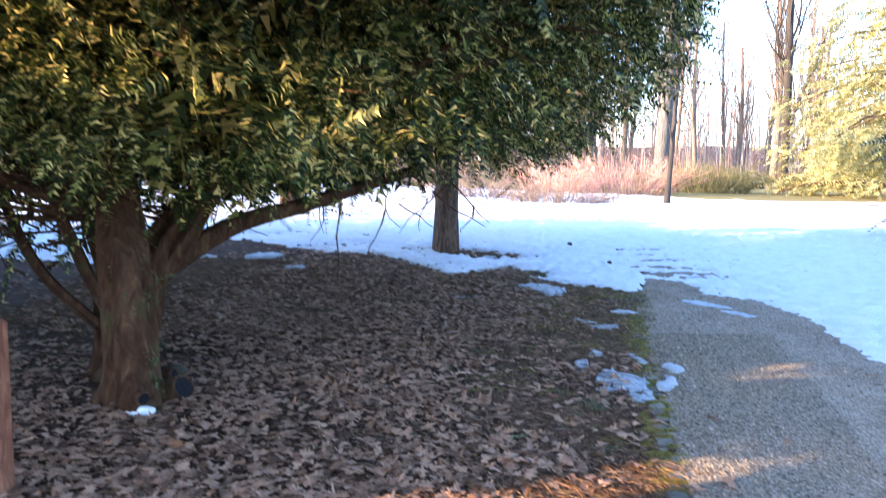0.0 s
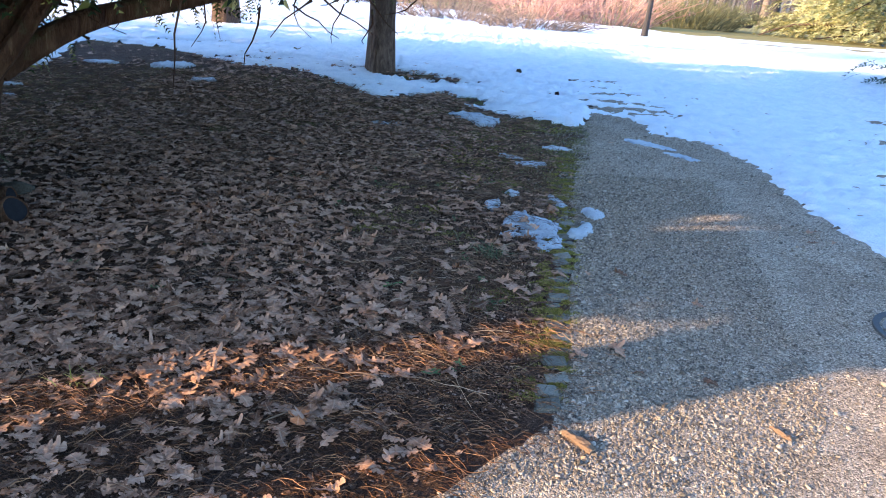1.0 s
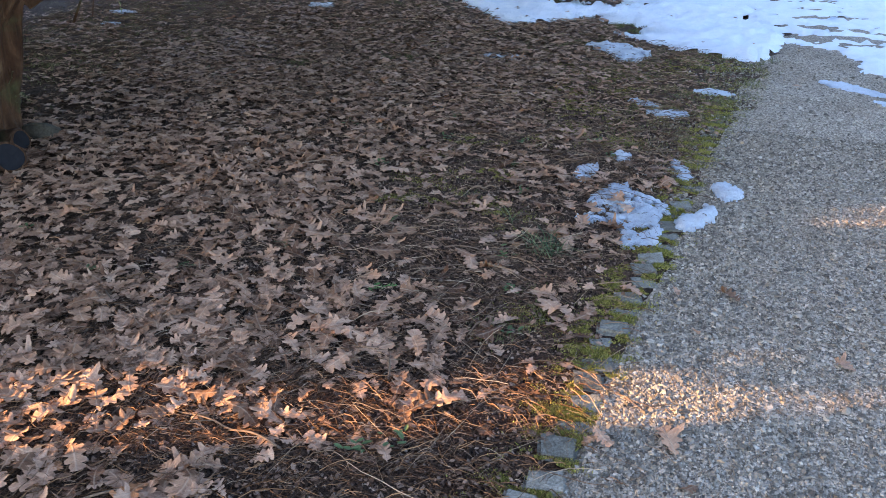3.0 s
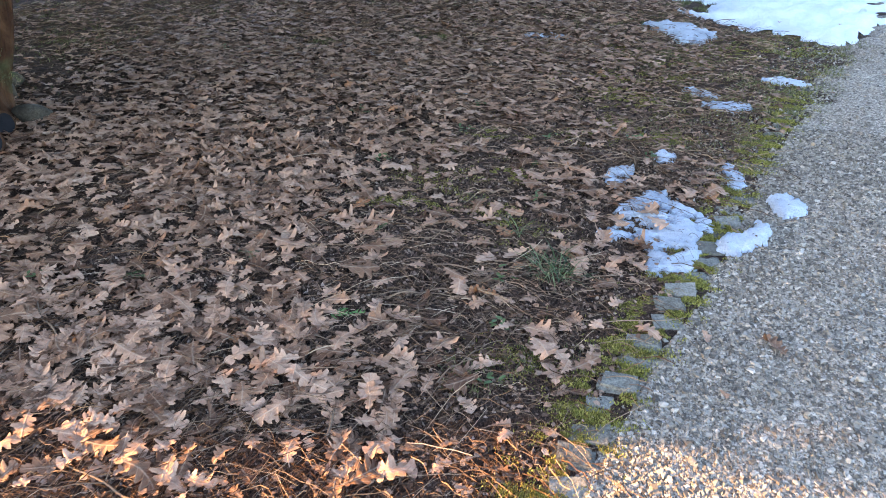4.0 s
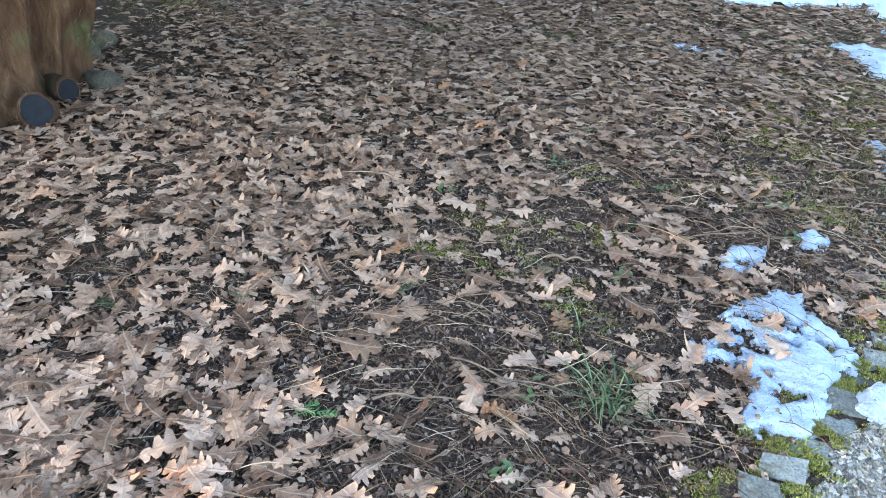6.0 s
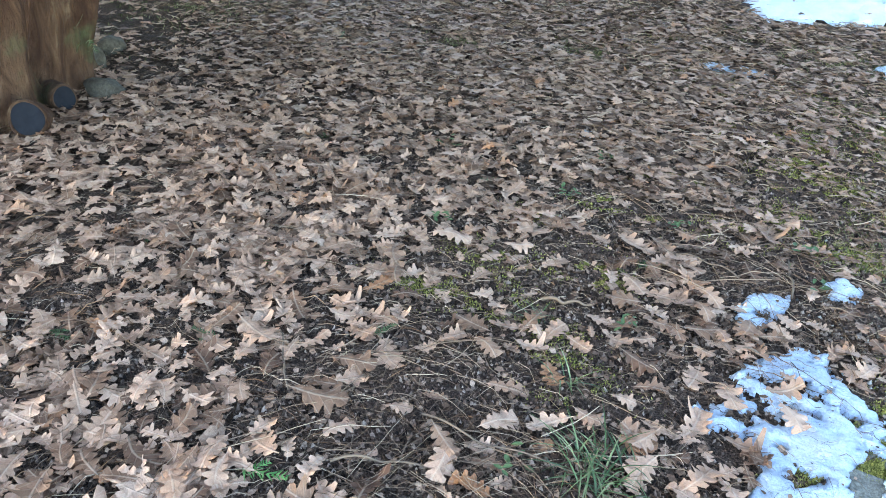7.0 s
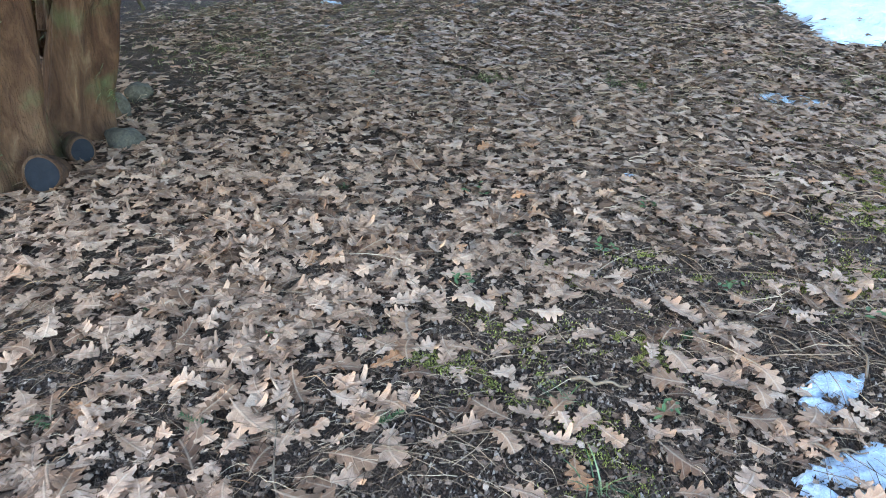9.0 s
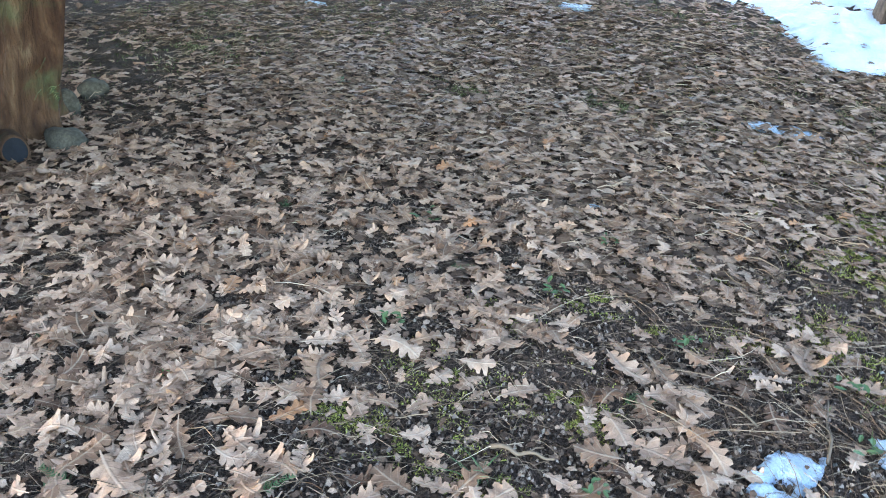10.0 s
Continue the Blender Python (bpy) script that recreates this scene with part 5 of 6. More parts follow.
def leaf_density(x, y):
    """How thick the leaves lie, 0 to 1: thin in the clearing, along the kerb and on the lawn's side."""
    d = 1.0 - 0.72 * np.exp(-(((x - 0.5) / 0.52) ** 2 + ((y - 4.05) / 0.55) ** 2) ** 1.5) - 0.5 * np.exp(-(((x - 0.75) / 0.5) ** 2 + ((y - 3.3) / 0.5) ** 2))
    d -= 0.56 * np.clip((3.0 + 0.2 * x - y) / 0.3, 0, 1)
    d -= 0.5 * np.clip(1 - (edge_x(y) - x) / 0.55, 0, 1)
    d -= 0.3 * np.clip((y - 4.5) / 0.4, 0, 1) * np.clip(1.3 - (edge_x(y) - x) / 0.8, 0, 1)
    d -= 0.18 * np.clip((y - 6.2 + 0.2 * x) / 1.4, 0, 1)
    for cx, cy, a, b, k in THIN:
        d -= k * np.exp(-(((x - cx) / a) ** 2 + ((y - cy) / b) ** 2) ** 1.5)
    d -= 0.55 * np.clip((-1.5 - x + 0.25 * wave(x, y, 93, 3)) / 0.5, 0, 1) * np.clip((y - 4.4) / 0.4, 0, 1)
    d -= 0.25 * np.clip((y - 5.9) / 0.6, 0, 1)
    d += 0.15 * wave(x, y, 91, 5) + 0.3 * wave(x, y, 92, 13)
    return np.clip(d, 0.05, 1)


def flakes(seed, n, where):
    """Shreds of broken leaves."""
    r = np.random.default_rng(seed)
    x, y = where(r, n)
    n = len(x)
    shred = np.array([(-0.5, -0.2, 0), (0.1, -0.35, 0.1), (0.55, 0.0, 0.05), (0.15, 0.3, 0.15), (-0.35, 0.25, 0.02)])
    a = r.random(n) * 6.283
    so = Soup()
    scatter(so, shred, np.array([(0, 1, 2, 3, 4)]), np.stack([x, y, level(x, y) + 0.006 + 0.006 * r.random(n)], -1), np.stack([np.cos(a), np.sin(a), r.normal(0, 0.2, n)], -1), np.stack([r.normal(0, 0.3, n), r.normal(0, 0.3, n), np.ones(n)], -1), 0.005 + 0.018 * r.random(n) ** 2)
    return so


def mould_and_flecks(so):
    """Leaf mould below the leaves, and crumbs blown onto the old snow."""
    r = np.random.default_rng(309)
    shred = np.array([(-0.5, -0.2, 0), (0.1, -0.35, 0.1), (0.55, 0.0, 0.05), (0.15, 0.3, 0.15), (-0.35, 0.25, 0.02)])
    x, y = bed(r, 22000, -3.2, 0.6, 3.1, 7.0)
    k = (leaf_density(x, y) > np.where(y > 4.8, 0.6, 0.8)) & (r.random(len(x)) < np.where(y > 4.8, 0.8, 0.4))
    x, y = x[k], y[k]
    a = r.random(len(x)) * 6.283
    scatter(so, shred, np.array([(0, 1, 2, 3, 4)]), np.stack([x, y, level(x, y) + 0.004 + 0.01 * r.random(len(x))], -1), np.stack([np.cos(a), np.sin(a), r.normal(0, 0.15, len(x))], -1), np.stack([r.normal(0, 0.2, len(x)), r.normal(0, 0.2, len(x)), 1 + 0 * a], -1), 0.03 + 0.035 * r.random(len(x)))
    for n, (poly, thick, rim) in enumerate(PATCHES[:9]):
        p = np.array(poly)
        lo, hi = p.min(0), p.max(0)
        q = r.uniform(lo, hi, (int(550 * np.prod(hi - lo)) + 4, 2))
        q = q[depth_in(q[:, 0], q[:, 1], poly) > 0.012]
        z = snow_height(poly, thick * 0.5, rim * 0.8, 40 + 5 * n)(q[:, 0], q[:, 1]) + 0.001
        a = r.random(len(q)) * 6.283
        scatter(so, shred, np.array([(0, 1, 2, 3, 4)]), np.stack([q[:, 0], q[:, 1], z], -1), np.stack([np.cos(a), np.sin(a), 0 * a], -1), np.stack([0.3 * np.cos(3 * a), 0.3 * np.sin(3 * a), 1 + 0 * a], -1), 0.004 + 0.016 * r.random(len(q)) ** 3)
    return so


thing("leaf_shreds", "small brown shreds of crumbled leaves on soil", "leaves", mesh=mould_and_flecks(flakes(307, 52000, lambda r, n: bed(r, n, -2.2, 1.6, 1.8, 7.0))).mesh("leaf_shreds", M_SHRED), kind="stuff")


def twig(seed, length, r0):
    r = np.random.default_rng(seed)
    q = [np.zeros(3)]
    w = np.array([1.0, 0, 0])
    for _ in range(7):
        w = unit(w + r.normal(0, 0.11, 3) * np.array([1, 1, 0.15]))
        q.append(q[-1] + w * length / 7)
    so = Soup()
    q = np.array(q)
    q[:, 2] = r0 + 0.012 * np.abs(np.sin(np.arange(8)))
    q = bend(q, 20)
    so.add(*tube(q, np.linspace(r0, r0 * 0.5, 20), 6, 0.1, r))
    e = q[11] + unit(np.array([0.6, r.choice([-1, 1]) * 0.7, 0.1])) * length * 0.28
    so.add(*tube(np.array([q[11], (q[11] + e) / 2 + [0, 0, 0.006], e]), [r0 * 0.5, r0 * 0.4, r0 * 0.25], 5))
    return so


TWIGS = [(0.5, 3.55, 0.22, 62, 0.004), (0.55, 3.75, 0.32, 5, 0.0035), (0.3, 3.62, 0.25, 160, 0.003), (0.52, 4.22, 0.12, 15, 0.006), (0.98, 4.62, 0.25, 110, 0.004), (0.95, 4.35, 0.12, 20, 0.004), (0.2, 3.3, 0.3, 20, 0.003), (-0.2, 3.1, 0.28, 150, 0.0035), (0.6, 3.05, 0.26, 120, 0.004), (0.45, 2.75, 0.35, 170, 0.004), (0.1, 2.5, 0.3, 30, 0.004), (-0.9, 3.9, 0.3, 40, 0.004), (0.85, 4.62, 0.2, 175, 0.003), (0.0, 4.1, 0.26, 200, 0.003), (0.75, 3.3, 0.2, 80, 0.003), (-0.6, 4.4, 0.3, 100, 0.004), (1.0, 5.2, 0.3, 45, 0.004), (0.2, 5.5, 0.3, 135, 0.004)]
for n, (x, y, l, a, r0) in enumerate(TWIGS):
    x0, y0, z0 = stand(x, y)
    ob = thing("twig", "thin dry fallen twig lying among oak leaves", "twig", (x0, y0, z0 + 0.012), twig(400 + n, l, r0 * 0.8).mesh("twig", M_TWIG, True), "fallen twigs")
    ob.rotation_euler = (radians(SLOPE * math.cos(radians(a))) * 0, 0, radians(a))


def moss(seed, spots, per, tall, width, rest=0.004):
    """Short upright tufts crowded on soft spots."""
    r = np.random.default_rng(seed)
    so = Soup()
    for x, y, sx, sy, dens in spots:
        n = int(per * dens)
        px, py = r.normal(x, sx * 0.55, n), r.normal(y, sy * 0.55, n)
        keep = wave(px, py, seed + 3, 22) + 0.6 * wave(px, py, seed + 4, 55) > 0.0
        px, py = px[keep], py[keep]
        n = len(px)
        base = np.stack([px, py, lie(px, py) + rest], -1)
        a = r.random(n) * 6.283
        s = np.stack([np.cos(a), np.sin(a), 0 * a], -1) * (width * (0.6 + 0.8 * r.random(n)))[:, None]
        h = np.stack([r.normal(0, 0.5, n), r.normal(0, 0.5, n), np.ones(n)], -1) * (tall * (0.4 + 0.8 * r.random(n)))[:, None]
        v = np.stack([base - s, base + s, base + h], 1).reshape(-1, 3)
        so.add(v, np.arange(3 * n).reshape(-1, 3))
    return so


SETTS = []
d = 0.0
seg = np.hypot(*np.diff(KERB, axis=0).T)
run = np.concatenate([[0], np.cumsum(seg)])
while d < run[-1] - 0.2:
    SETTS.append((np.interp(d, run, KERB[:, 0]), np.interp(d, run, KERB[:, 1]), d))
    d += 0.0885
gaps = [(x - 0.012, y + 0.044, 0.08, 0.026, 0.75 if y < 4.3 else 0.35) for x, y, _ in SETTS if y < 5.5]
beside = [(x - 0.07, y, 0.04, 0.05, 0.2) for x, y, _ in SETTS[6:17]] + [(x - 0.05, y, 0.08, 0.08, 0.16) for x, y, _ in SETTS[22:38]]
CLEARING = [(0.22, 4.08, 0.09, 0.05, 0.6), (0.39, 4.14, 0.12, 0.08, 1.2), (0.54, 4.42, 0.1, 0.08, 1.2), (0.7, 4.04, 0.11, 0.08, 1.1), (0.58, 4.16, 0.1, 0.05, 0.6), (0.45, 5.03, 0.12, 0.07, 0.9), (0.68, 5.59, 0.14, 0.1, 1.4), (0.25, 4.55, 0.08, 0.06, 0.5), (0.85, 5.0, 0.14, 0.12, 1.6), (1.06, 4.93, 0.1, 0.1, 1.2), (1.0, 5.3, 0.2, 0.2, 1.0), (1.3, 6.2, 0.25, 0.2, 2.0), (1.55, 6.3, 0.15, 0.2, 1.5), (1.05, 6.05, 0.2, 0.15, 1.5), (1.45, 5.6, 0.12, 0.2, 1.2)]
MARGIN = [(1.17, 5.43, 0.16, 0.2, 1.0), (0.5, 5.5, 0.12, 0.08, 0.8), (1.2, 3.75, 0.07, 0.09, 1.0), (0.8, 5.3, 0.2, 0.15, 1.6), (0.62, 5.95, 0.25, 0.18, 2.0), (0.2, 5.9, 0.25, 0.15, 1.2), (-0.4, 6.2, 0.35, 0.2, 1.5), (0.95, 5.75, 0.2, 0.2, 2.2), (0.3, 4.3, 0.12, 0.08, 0.7), (0.9, 3.45, 0.1, 0.08, 0.8), (0.75, 4.85, 0.1, 0.08, 0.8), (0.54, 4.41, 0.1, 0.05, 1.4), (0.36, 4.75, 0.08, 0.04, 0.8), (0.42, 5.02, 0.08, 0.03, 0.9), (0.58, 4.74, 0.05, 0.04, 0.6), (0.76, 5.44, 0.1, 0.07, 1.2), (0.69, 5.57, 0.1, 0.06, 1.0)]
SPOTS = gaps + beside + CLEARING + MARGIN
thing("moss", "yellow-green moss on damp spots of the bed", "moss", mesh=moss(305, SPOTS, 2600, 0.0055, 0.002).mesh("moss", M_MOSS), kind="stuff")
thing("joint_moss", "bright yellow-green moss between the kerb setts", "moss", mesh=moss(308, gaps, 3200, 0.0065, 0.0022, 0.007).mesh("joint_moss", M_MOSS), kind="stuff")
TURF = [(0.93, 3.5, 0.09, 0.12, 0.9), (0.8, 3.35, 0.08, 0.08, 0.5), (1.35, 5.0, 0.1, 0.2, 1.5), (1.25, 5.4, 0.25, 0.25, 3), (1.5, 5.5, 0.12, 0.3, 2), (1.65, 6.0, 0.12, 0.3, 2), (1.75, 6.4, 0.15, 0.25, 1.5), (1.1, 5.0, 0.15, 0.2, 1.5), (1.0, 5.9, 0.3, 0.35, 6), (0.7, 6.6, 0.3, 0.25, 4), (1.35, 6.35, 0.25, 0.2, 5), (1.4, 5.7, 0.15, 0.3, 3), (0.4, 6.4, 0.3, 0.25, 2), (0.75, 7.2, 0.3, 0.2, 3)]
TURF += [(0.35, 7.92, 0.4, 0.14, 5), (0.95, 7.05, 0.15, 0.12, 2), (-1.6, 7.3, 0.6, 0.35, 5), (-0.7, 7.4, 0.5, 0.25, 4), (-2.4, 6.8, 0.6, 0.3, 3), (-2.3, 5.2, 0.5, 0.4, 7), (-1.75, 5.9, 0.5, 0.35, 6), (-2.6, 6.2, 0.6, 0.4, 6), (-1.0, 6.5, 0.6, 0.3, 5), (0.0, 6.6, 0.5, 0.3, 4), (-3.0, 5.5, 0.4, 0.4, 4), (-0.3, 5.9, 0.3, 0.15, 2), (-0.9, 5.6, 0.25, 0.15, 2), (0.6, 6.0, 0.4, 0.3, 4), (-2.2, 4.3, 0.5, 0.5, 3)]
thing("turf", "thin green grass and moss at the snow's edge", "grass", mesh=moss(306, TURF, 560, 0.015, 0.0024).mesh("turf", M_TURF), kind="stuff")

# ---- gravel ----
def grit(r, n):
    x, y = r.uniform(-0.9, 3.9, n), 0.9 + 5.9 * r.random(n) ** 0.95
    k = (x > rough_edge(x, y) + 0.06 + 0.02 * r.normal(0, 1, n)) & ~on_snow(x, y) & (r.random(n) < np.clip((y - 0.9) / 1.1, 0, 1)) & (r.random(n) < np.clip((3.9 - x) / 0.8, 0, 1))
    return x[k], y[k]


def chips(seed, n, where, small, large, power):
    """Angular flat-topped stones, half sunk in the grit."""
    r = np.random.default_rng(seed)
    x, y = where(r, n)
    n = len(x)
    a = np.sort(r.random((n, 5)), axis=1) * 0.6 + np.arange(5) / 5 * 1.0
    a = (a * 6.283) % 6.283
    a = np.sort(a, axis=1)
    s = (small + (large - small) * r.random(n) ** power)[:, None]
    long = 0.65 + 0.7 * r.random((n, 1))
    turn = r.random((n, 1)) * 6.283
    ring = np.stack([s * np.cos(a) * long, s * np.sin(a) / long], -1)
    spun = np.stack([ring[..., 0] * np.cos(turn) - ring[..., 1] * np.sin(turn), ring[..., 0] * np.sin(turn) + ring[..., 1] * np.cos(turn)], -1)
    tall = s * (0.25 + 0.35 * r.random((n, 1)))
    tip = r.normal(0, 0.2, (n, 2))
    inner = 0.55 + 0.3 * r.random((n, 5))
    hz = tall + np.einsum("nk,nik->ni", tip, spun * inner[..., None])
    base = path_top(x, y)[:, None]
    low = np.stack([x[:, None] + spun[..., 0], y[:, None] + spun[..., 1], base - 0.3 * s + 0 * a], -1)
    top = np.stack([x[:, None] + spun[..., 0] * inner, y[:, None] + spun[..., 1] * inner, base + hz], -1)
    f = [(i, (i + 1) % 5, 5 + (i + 1) % 5) for i in range(5)] + [(i, 5 + (i + 1) % 5, 5 + i) for i in range(5)] + [(5, 6, 7), (5, 7, 8), (5, 8, 9)]
    so = Soup()
    so.add(np.concatenate([low, top], 1).reshape(-1, 3), (np.array(f)[None] + (np.arange(n) * 10)[:, None, None]).reshape(-1, 3))
    return so


def fine_grit():
    def close(r, n):
        y = r.uniform(2.3, 5.2, n)
        x = edge_x(y) + 0.055 + 0.9 * r.random(n) ** 1.6
        k = ~on_snow(x, y)
        return x[k], y[k]

    so, more = crumbs(311, 40000, grit, 0.005, 0.002, 0.5, path_top), crumbs(312, 36000, close, 0.0055, 0.002, 0.5, path_top)
    so.add(more.v[0], more.f[0])
    for k, (n, small, large, power) in enumerate(((15000, 0.004, 0.009, 1.6), (2600, 0.007, 0.012, 1.8))):
        more = chips(320 + k, n, close, small, large, power)
        so.add(more.v[0], more.f[0])
    more = chips(330, 9000, grit, 0.005, 0.011, 1.8)
    so.add(more.v[0], more.f[0])

    def margin(r, n):
        y = r.uniform(4.3, 6.8, n)
        x = edge_x(y) + r.normal(0.06, 0.16, n)
        k = ~on_snow(x, y)
        return x[k], y[k]

    more = crumbs(313, 9000, margin, 0.007, 0.004, 0.6)
    so.add(more.v[0], more.f[0])
    return so


thing("gravel", "loose grey gravel strewn over the footpath", "gravel", mesh=crumbs(310, 30000, grit, 0.0088, 0.0, 0.45, path_top).mesh("gravel", M_PEBBLE), kind="stuff")
thing("fine_gravel", "fine grey grit strewn over the footpath", "gravel", mesh=fine_grit().mesh("fine_gravel", M_PEBBLE), kind="stuff")


# ---- oak leaves ----
LOBES = [(0.2, 0.12), (0.36, 0.21), (0.54, 0.28), (0.725, 0.29), (0.885, 0.19)]


def oak_leaf(seed, fine=4, across=2, curl=1.0):
    """A dry leaf with rounded lobes along x, one long, curled. fine: points on a lobe; across: strips on each half."""
    r = np.random.default_rng(seed)
    cup, arch, twist, fold = min(0.7, max(-0.5, r.normal(0.08, 0.4))), r.normal(0.0, 0.28), r.normal(0, 0.4), r.normal(0.04, 0.11)
    broad, deep, phase = r.uniform(0.88, 1.18), r.uniform(0.42, 0.64), r.random() * 6.283
    bow = r.normal(0, 0.09)
    st = [(0.0, 0.009, 0.009), (0.11, 0.016, 0.016)]
    sides = [[w * broad * r.uniform(0.7, 1.2) for _, w in LOBES] for _ in range(2)]
    for k, (u, _) in enumerate(LOBES):
        l, q = sides[0][k], sides[1][k]
        u += r.uniform(-0.018, 0.018)
        deep_l, deep_q = deep * r.uniform(0.7, 1.35), deep * r.uniform(0.7, 1.35)
        if fine == 4:
            st += [(u - 0.058, 0.7 * l, 0.72 * q), (u - 0.04, 0.95 * l, 0.97 * q), (u + 0.03, l, q), (u + 0.056, 0.76 * l, 0.74 * q)]
        else:
            st += [(u - 0.04, 0.88 * l, 0.88 * q), (u + 0.03, l, q)][2 - fine:]
        if k < 4:
            gap = u + (LOBES[k + 1][0] - u) * 0.5
            st.append((gap, deep_l * min(l, sides[0][k + 1]), deep_q * min(q, sides[1][k + 1])))
    st += [(0.965, 0.13 * broad, 0.11 * broad), (1.0, 0.03, 0.02)]
    v, uv = [], []
    for u, wl, wr in st:
        for j in range(-across, across + 1):
            a = j / across
            w = abs(a) * (wl if a < 0 else wr)
            x = u + 0.16 * w + (0.018 * math.copysign(1, a) if j and 0.15 < u < 0.93 else 0)
            z = arch * (u - 0.5) ** 2 + 2.4 * cup * w * w + fold * w + twist * (u - 0.5) * a * w + 0.13 * math.sin(15 * u + 2.5 * a + phase) * w + 0.8 * w * w * math.sin(8 * u + phase * 2 + a)
            y = math.copysign(w, a) * (1 - 0.8 * min(0.5, abs(cup) * w)) if j else 0.0
            v.append((x, y + bow * math.sin(math.pi * u), z))
            uv.append((u, 0.5 + math.copysign(w, a) if j else 0.5))
    m = 2 * across + 1
    f = [(i * m + j, (i + 1) * m + j, (i + 1) * m + j + 1, i * m + j + 1) for i in range(len(st) - 1) for j in range(m - 1)]
    v = np.array(v)
    v[:, 2] = (v[:, 2] - v[:, 2].min()) * curl
    v[:, 0] -= 0.5
    return v, np.array(f), np.array(uv)


LEAVES = [oak_leaf(500 + i) for i in range(24)]
PLAIN = [oak_leaf(500 + i, 4, 1) for i in range(24)]
SMALL = [oak_leaf(500 + i, 2, 1, 0.9) for i in range(24)]
TINY = [oak_leaf(500 + i, 1, 1, 0.75) for i in range(24)]

# the leaves that lie apart: x, y, length, bearing of the tip
CLEARING_LEAVES = [(0.11, 3.91, 0.12, 46), (0.2, 3.87, 0.089, 32), (0.24, 3.91, 0.095, 2), (-0.04, 3.99, 0.13, 8), (-0.08, 4.06, 0.091, 53), (0.13, 4.14, 0.13, -49), (0.21, 4.1, 0.081, 57), (0.28, 4.15, 0.082, 34), (0.35, 4.2, 0.076, 73), (0.32, 4.08, 0.065, -17), (0.27, 4.01, 0.089, 45), (0.3, 3.96, 0.081, -39), (0.38, 3.85, 0.119, -37), (0.4, 4.0, 0.067, 33), (0.44, 3.97, 0.077, 63), (0.52, 3.99, 0.083, -13), (0.59, 4.07, 0.083, 16), (0.56, 4.03, 0.05, -8), (0.42, 3.9, 0.058, 62), (0.27, 3.77, 0.05, 59)]
TWIG_LEAVES = [(0.34, 3.76, 0.11, 27), (0.37, 3.73, 0.09, 59), (0.36, 3.64, 0.129, 35), (0.63, 3.92, 0.1, 22), (0.68, 3.82, 0.095, 65), (0.53, 3.81, 0.057, 24), (0.5, 3.73, 0.064, 32), (0.46, 3.61, 0.081, 67), (0.77, 3.84, 0.05, 65), (0.68, 3.76, 0.067, 29), (-0.05, 3.71, 0.113, 26), (0.01, 3.61, 0.095, 143), (0.09, 3.56, 0.104, 165), (0.14, 3.63, 0.076, 109), (0.22, 3.64, 0.096, 121), (0.24, 3.43, 0.103, 95), (-0.05, 3.44, 0.053, 55), (0.1, 3.69, 0.13, -3), (-0.05, 3.36, 0.11, -14), (0.03, 3.39, 0.103, 8), (0.34, 3.52, 0.07, 83), (0.16, 3.38, 0.063, 132)]
BANK_LEAVES = [(0.2, 4.35, 0.094, 64), (0.27, 4.42, 0.074, 57), (0.34, 4.37, 0.086, 42), (0.32, 4.48, 0.13, -13), (0.18, 4.28, 0.128, 16), (0.04, 4.37, 0.094, 58), (0.46, 4.37, 0.092, 62), (0.48, 4.22, 0.05, 64), (0.48, 4.56, 0.068, -3), (0.57, 4.6, 0.13, -11), (0.62, 4.64, 0.1, -31), (0.66, 4.72, 0.075, -10), (0.73, 4.59, 0.086, -15), (0.65, 4.43, 0.107, -27), (0.67, 4.56, 0.084, 53), (0.72, 4.49, 0.099, 56), (0.75, 4.42, 0.128, 7)]
SNOWSIDE_LEAVES = [(0.82, 4.49, 0.103, -24), (0.89, 4.5, 0.069, 25), (0.66, 4.25, 0.078, 12), (0.72, 4.22, 0.085, -2), (0.78, 4.33, 0.081, 16), (0.77, 4.25, 0.067, 53), (0.86, 4.36, 0.104, 46), (0.89, 4.3, 0.064, -12), (0.91, 4.22, 0.094, -83), (0.96, 4.31, 0.057, 8), (0.8, 4.17, 0.1, -6), (0.86, 4.12, 0.08, 29), (0.83, 4.05, 0.06, 20), (0.8, 3.96, 0.071, 0), (0.92, 4.03, 0.076, 5), (0.96, 4.07, 0.112, 86), (0.84, 4.9, 0.13, -71), (0.95, 4.87, 0.099, 10), (0.86, 4.67, 0.083, -48), (0.79, 4.83, 0.071, -35), (1.0, 4.53, 0.07, -24), (1.06, 4.55, 0.061, 9)]
SUNNY_LEAVES = [(0.27, 3.22, 0.13, 62), (0.33, 2.99, 0.102, 68), (0.39, 3.01, 0.057, 47), (0.24, 2.95, 0.082, 81), (0.29, 3.06, 0.091, 49), (0.52, 3.16, 0.11, 33), (0.4, 3.08, 0.095, -21), (0.17, 2.86, 0.093, 5), (0.09, 2.83, 0.05, 43), (0.26, 2.83, 0.06, 59), (0.41, 2.87, 0.087, 1), (0.63, 2.98, 0.066, -7), (0.09, 2.73, 0.05, 52), (0.02, 3.11, 0.126, -9), (0.17, 3.12, 0.069, 35), (0.43, 3.23, 0.084, 18)]
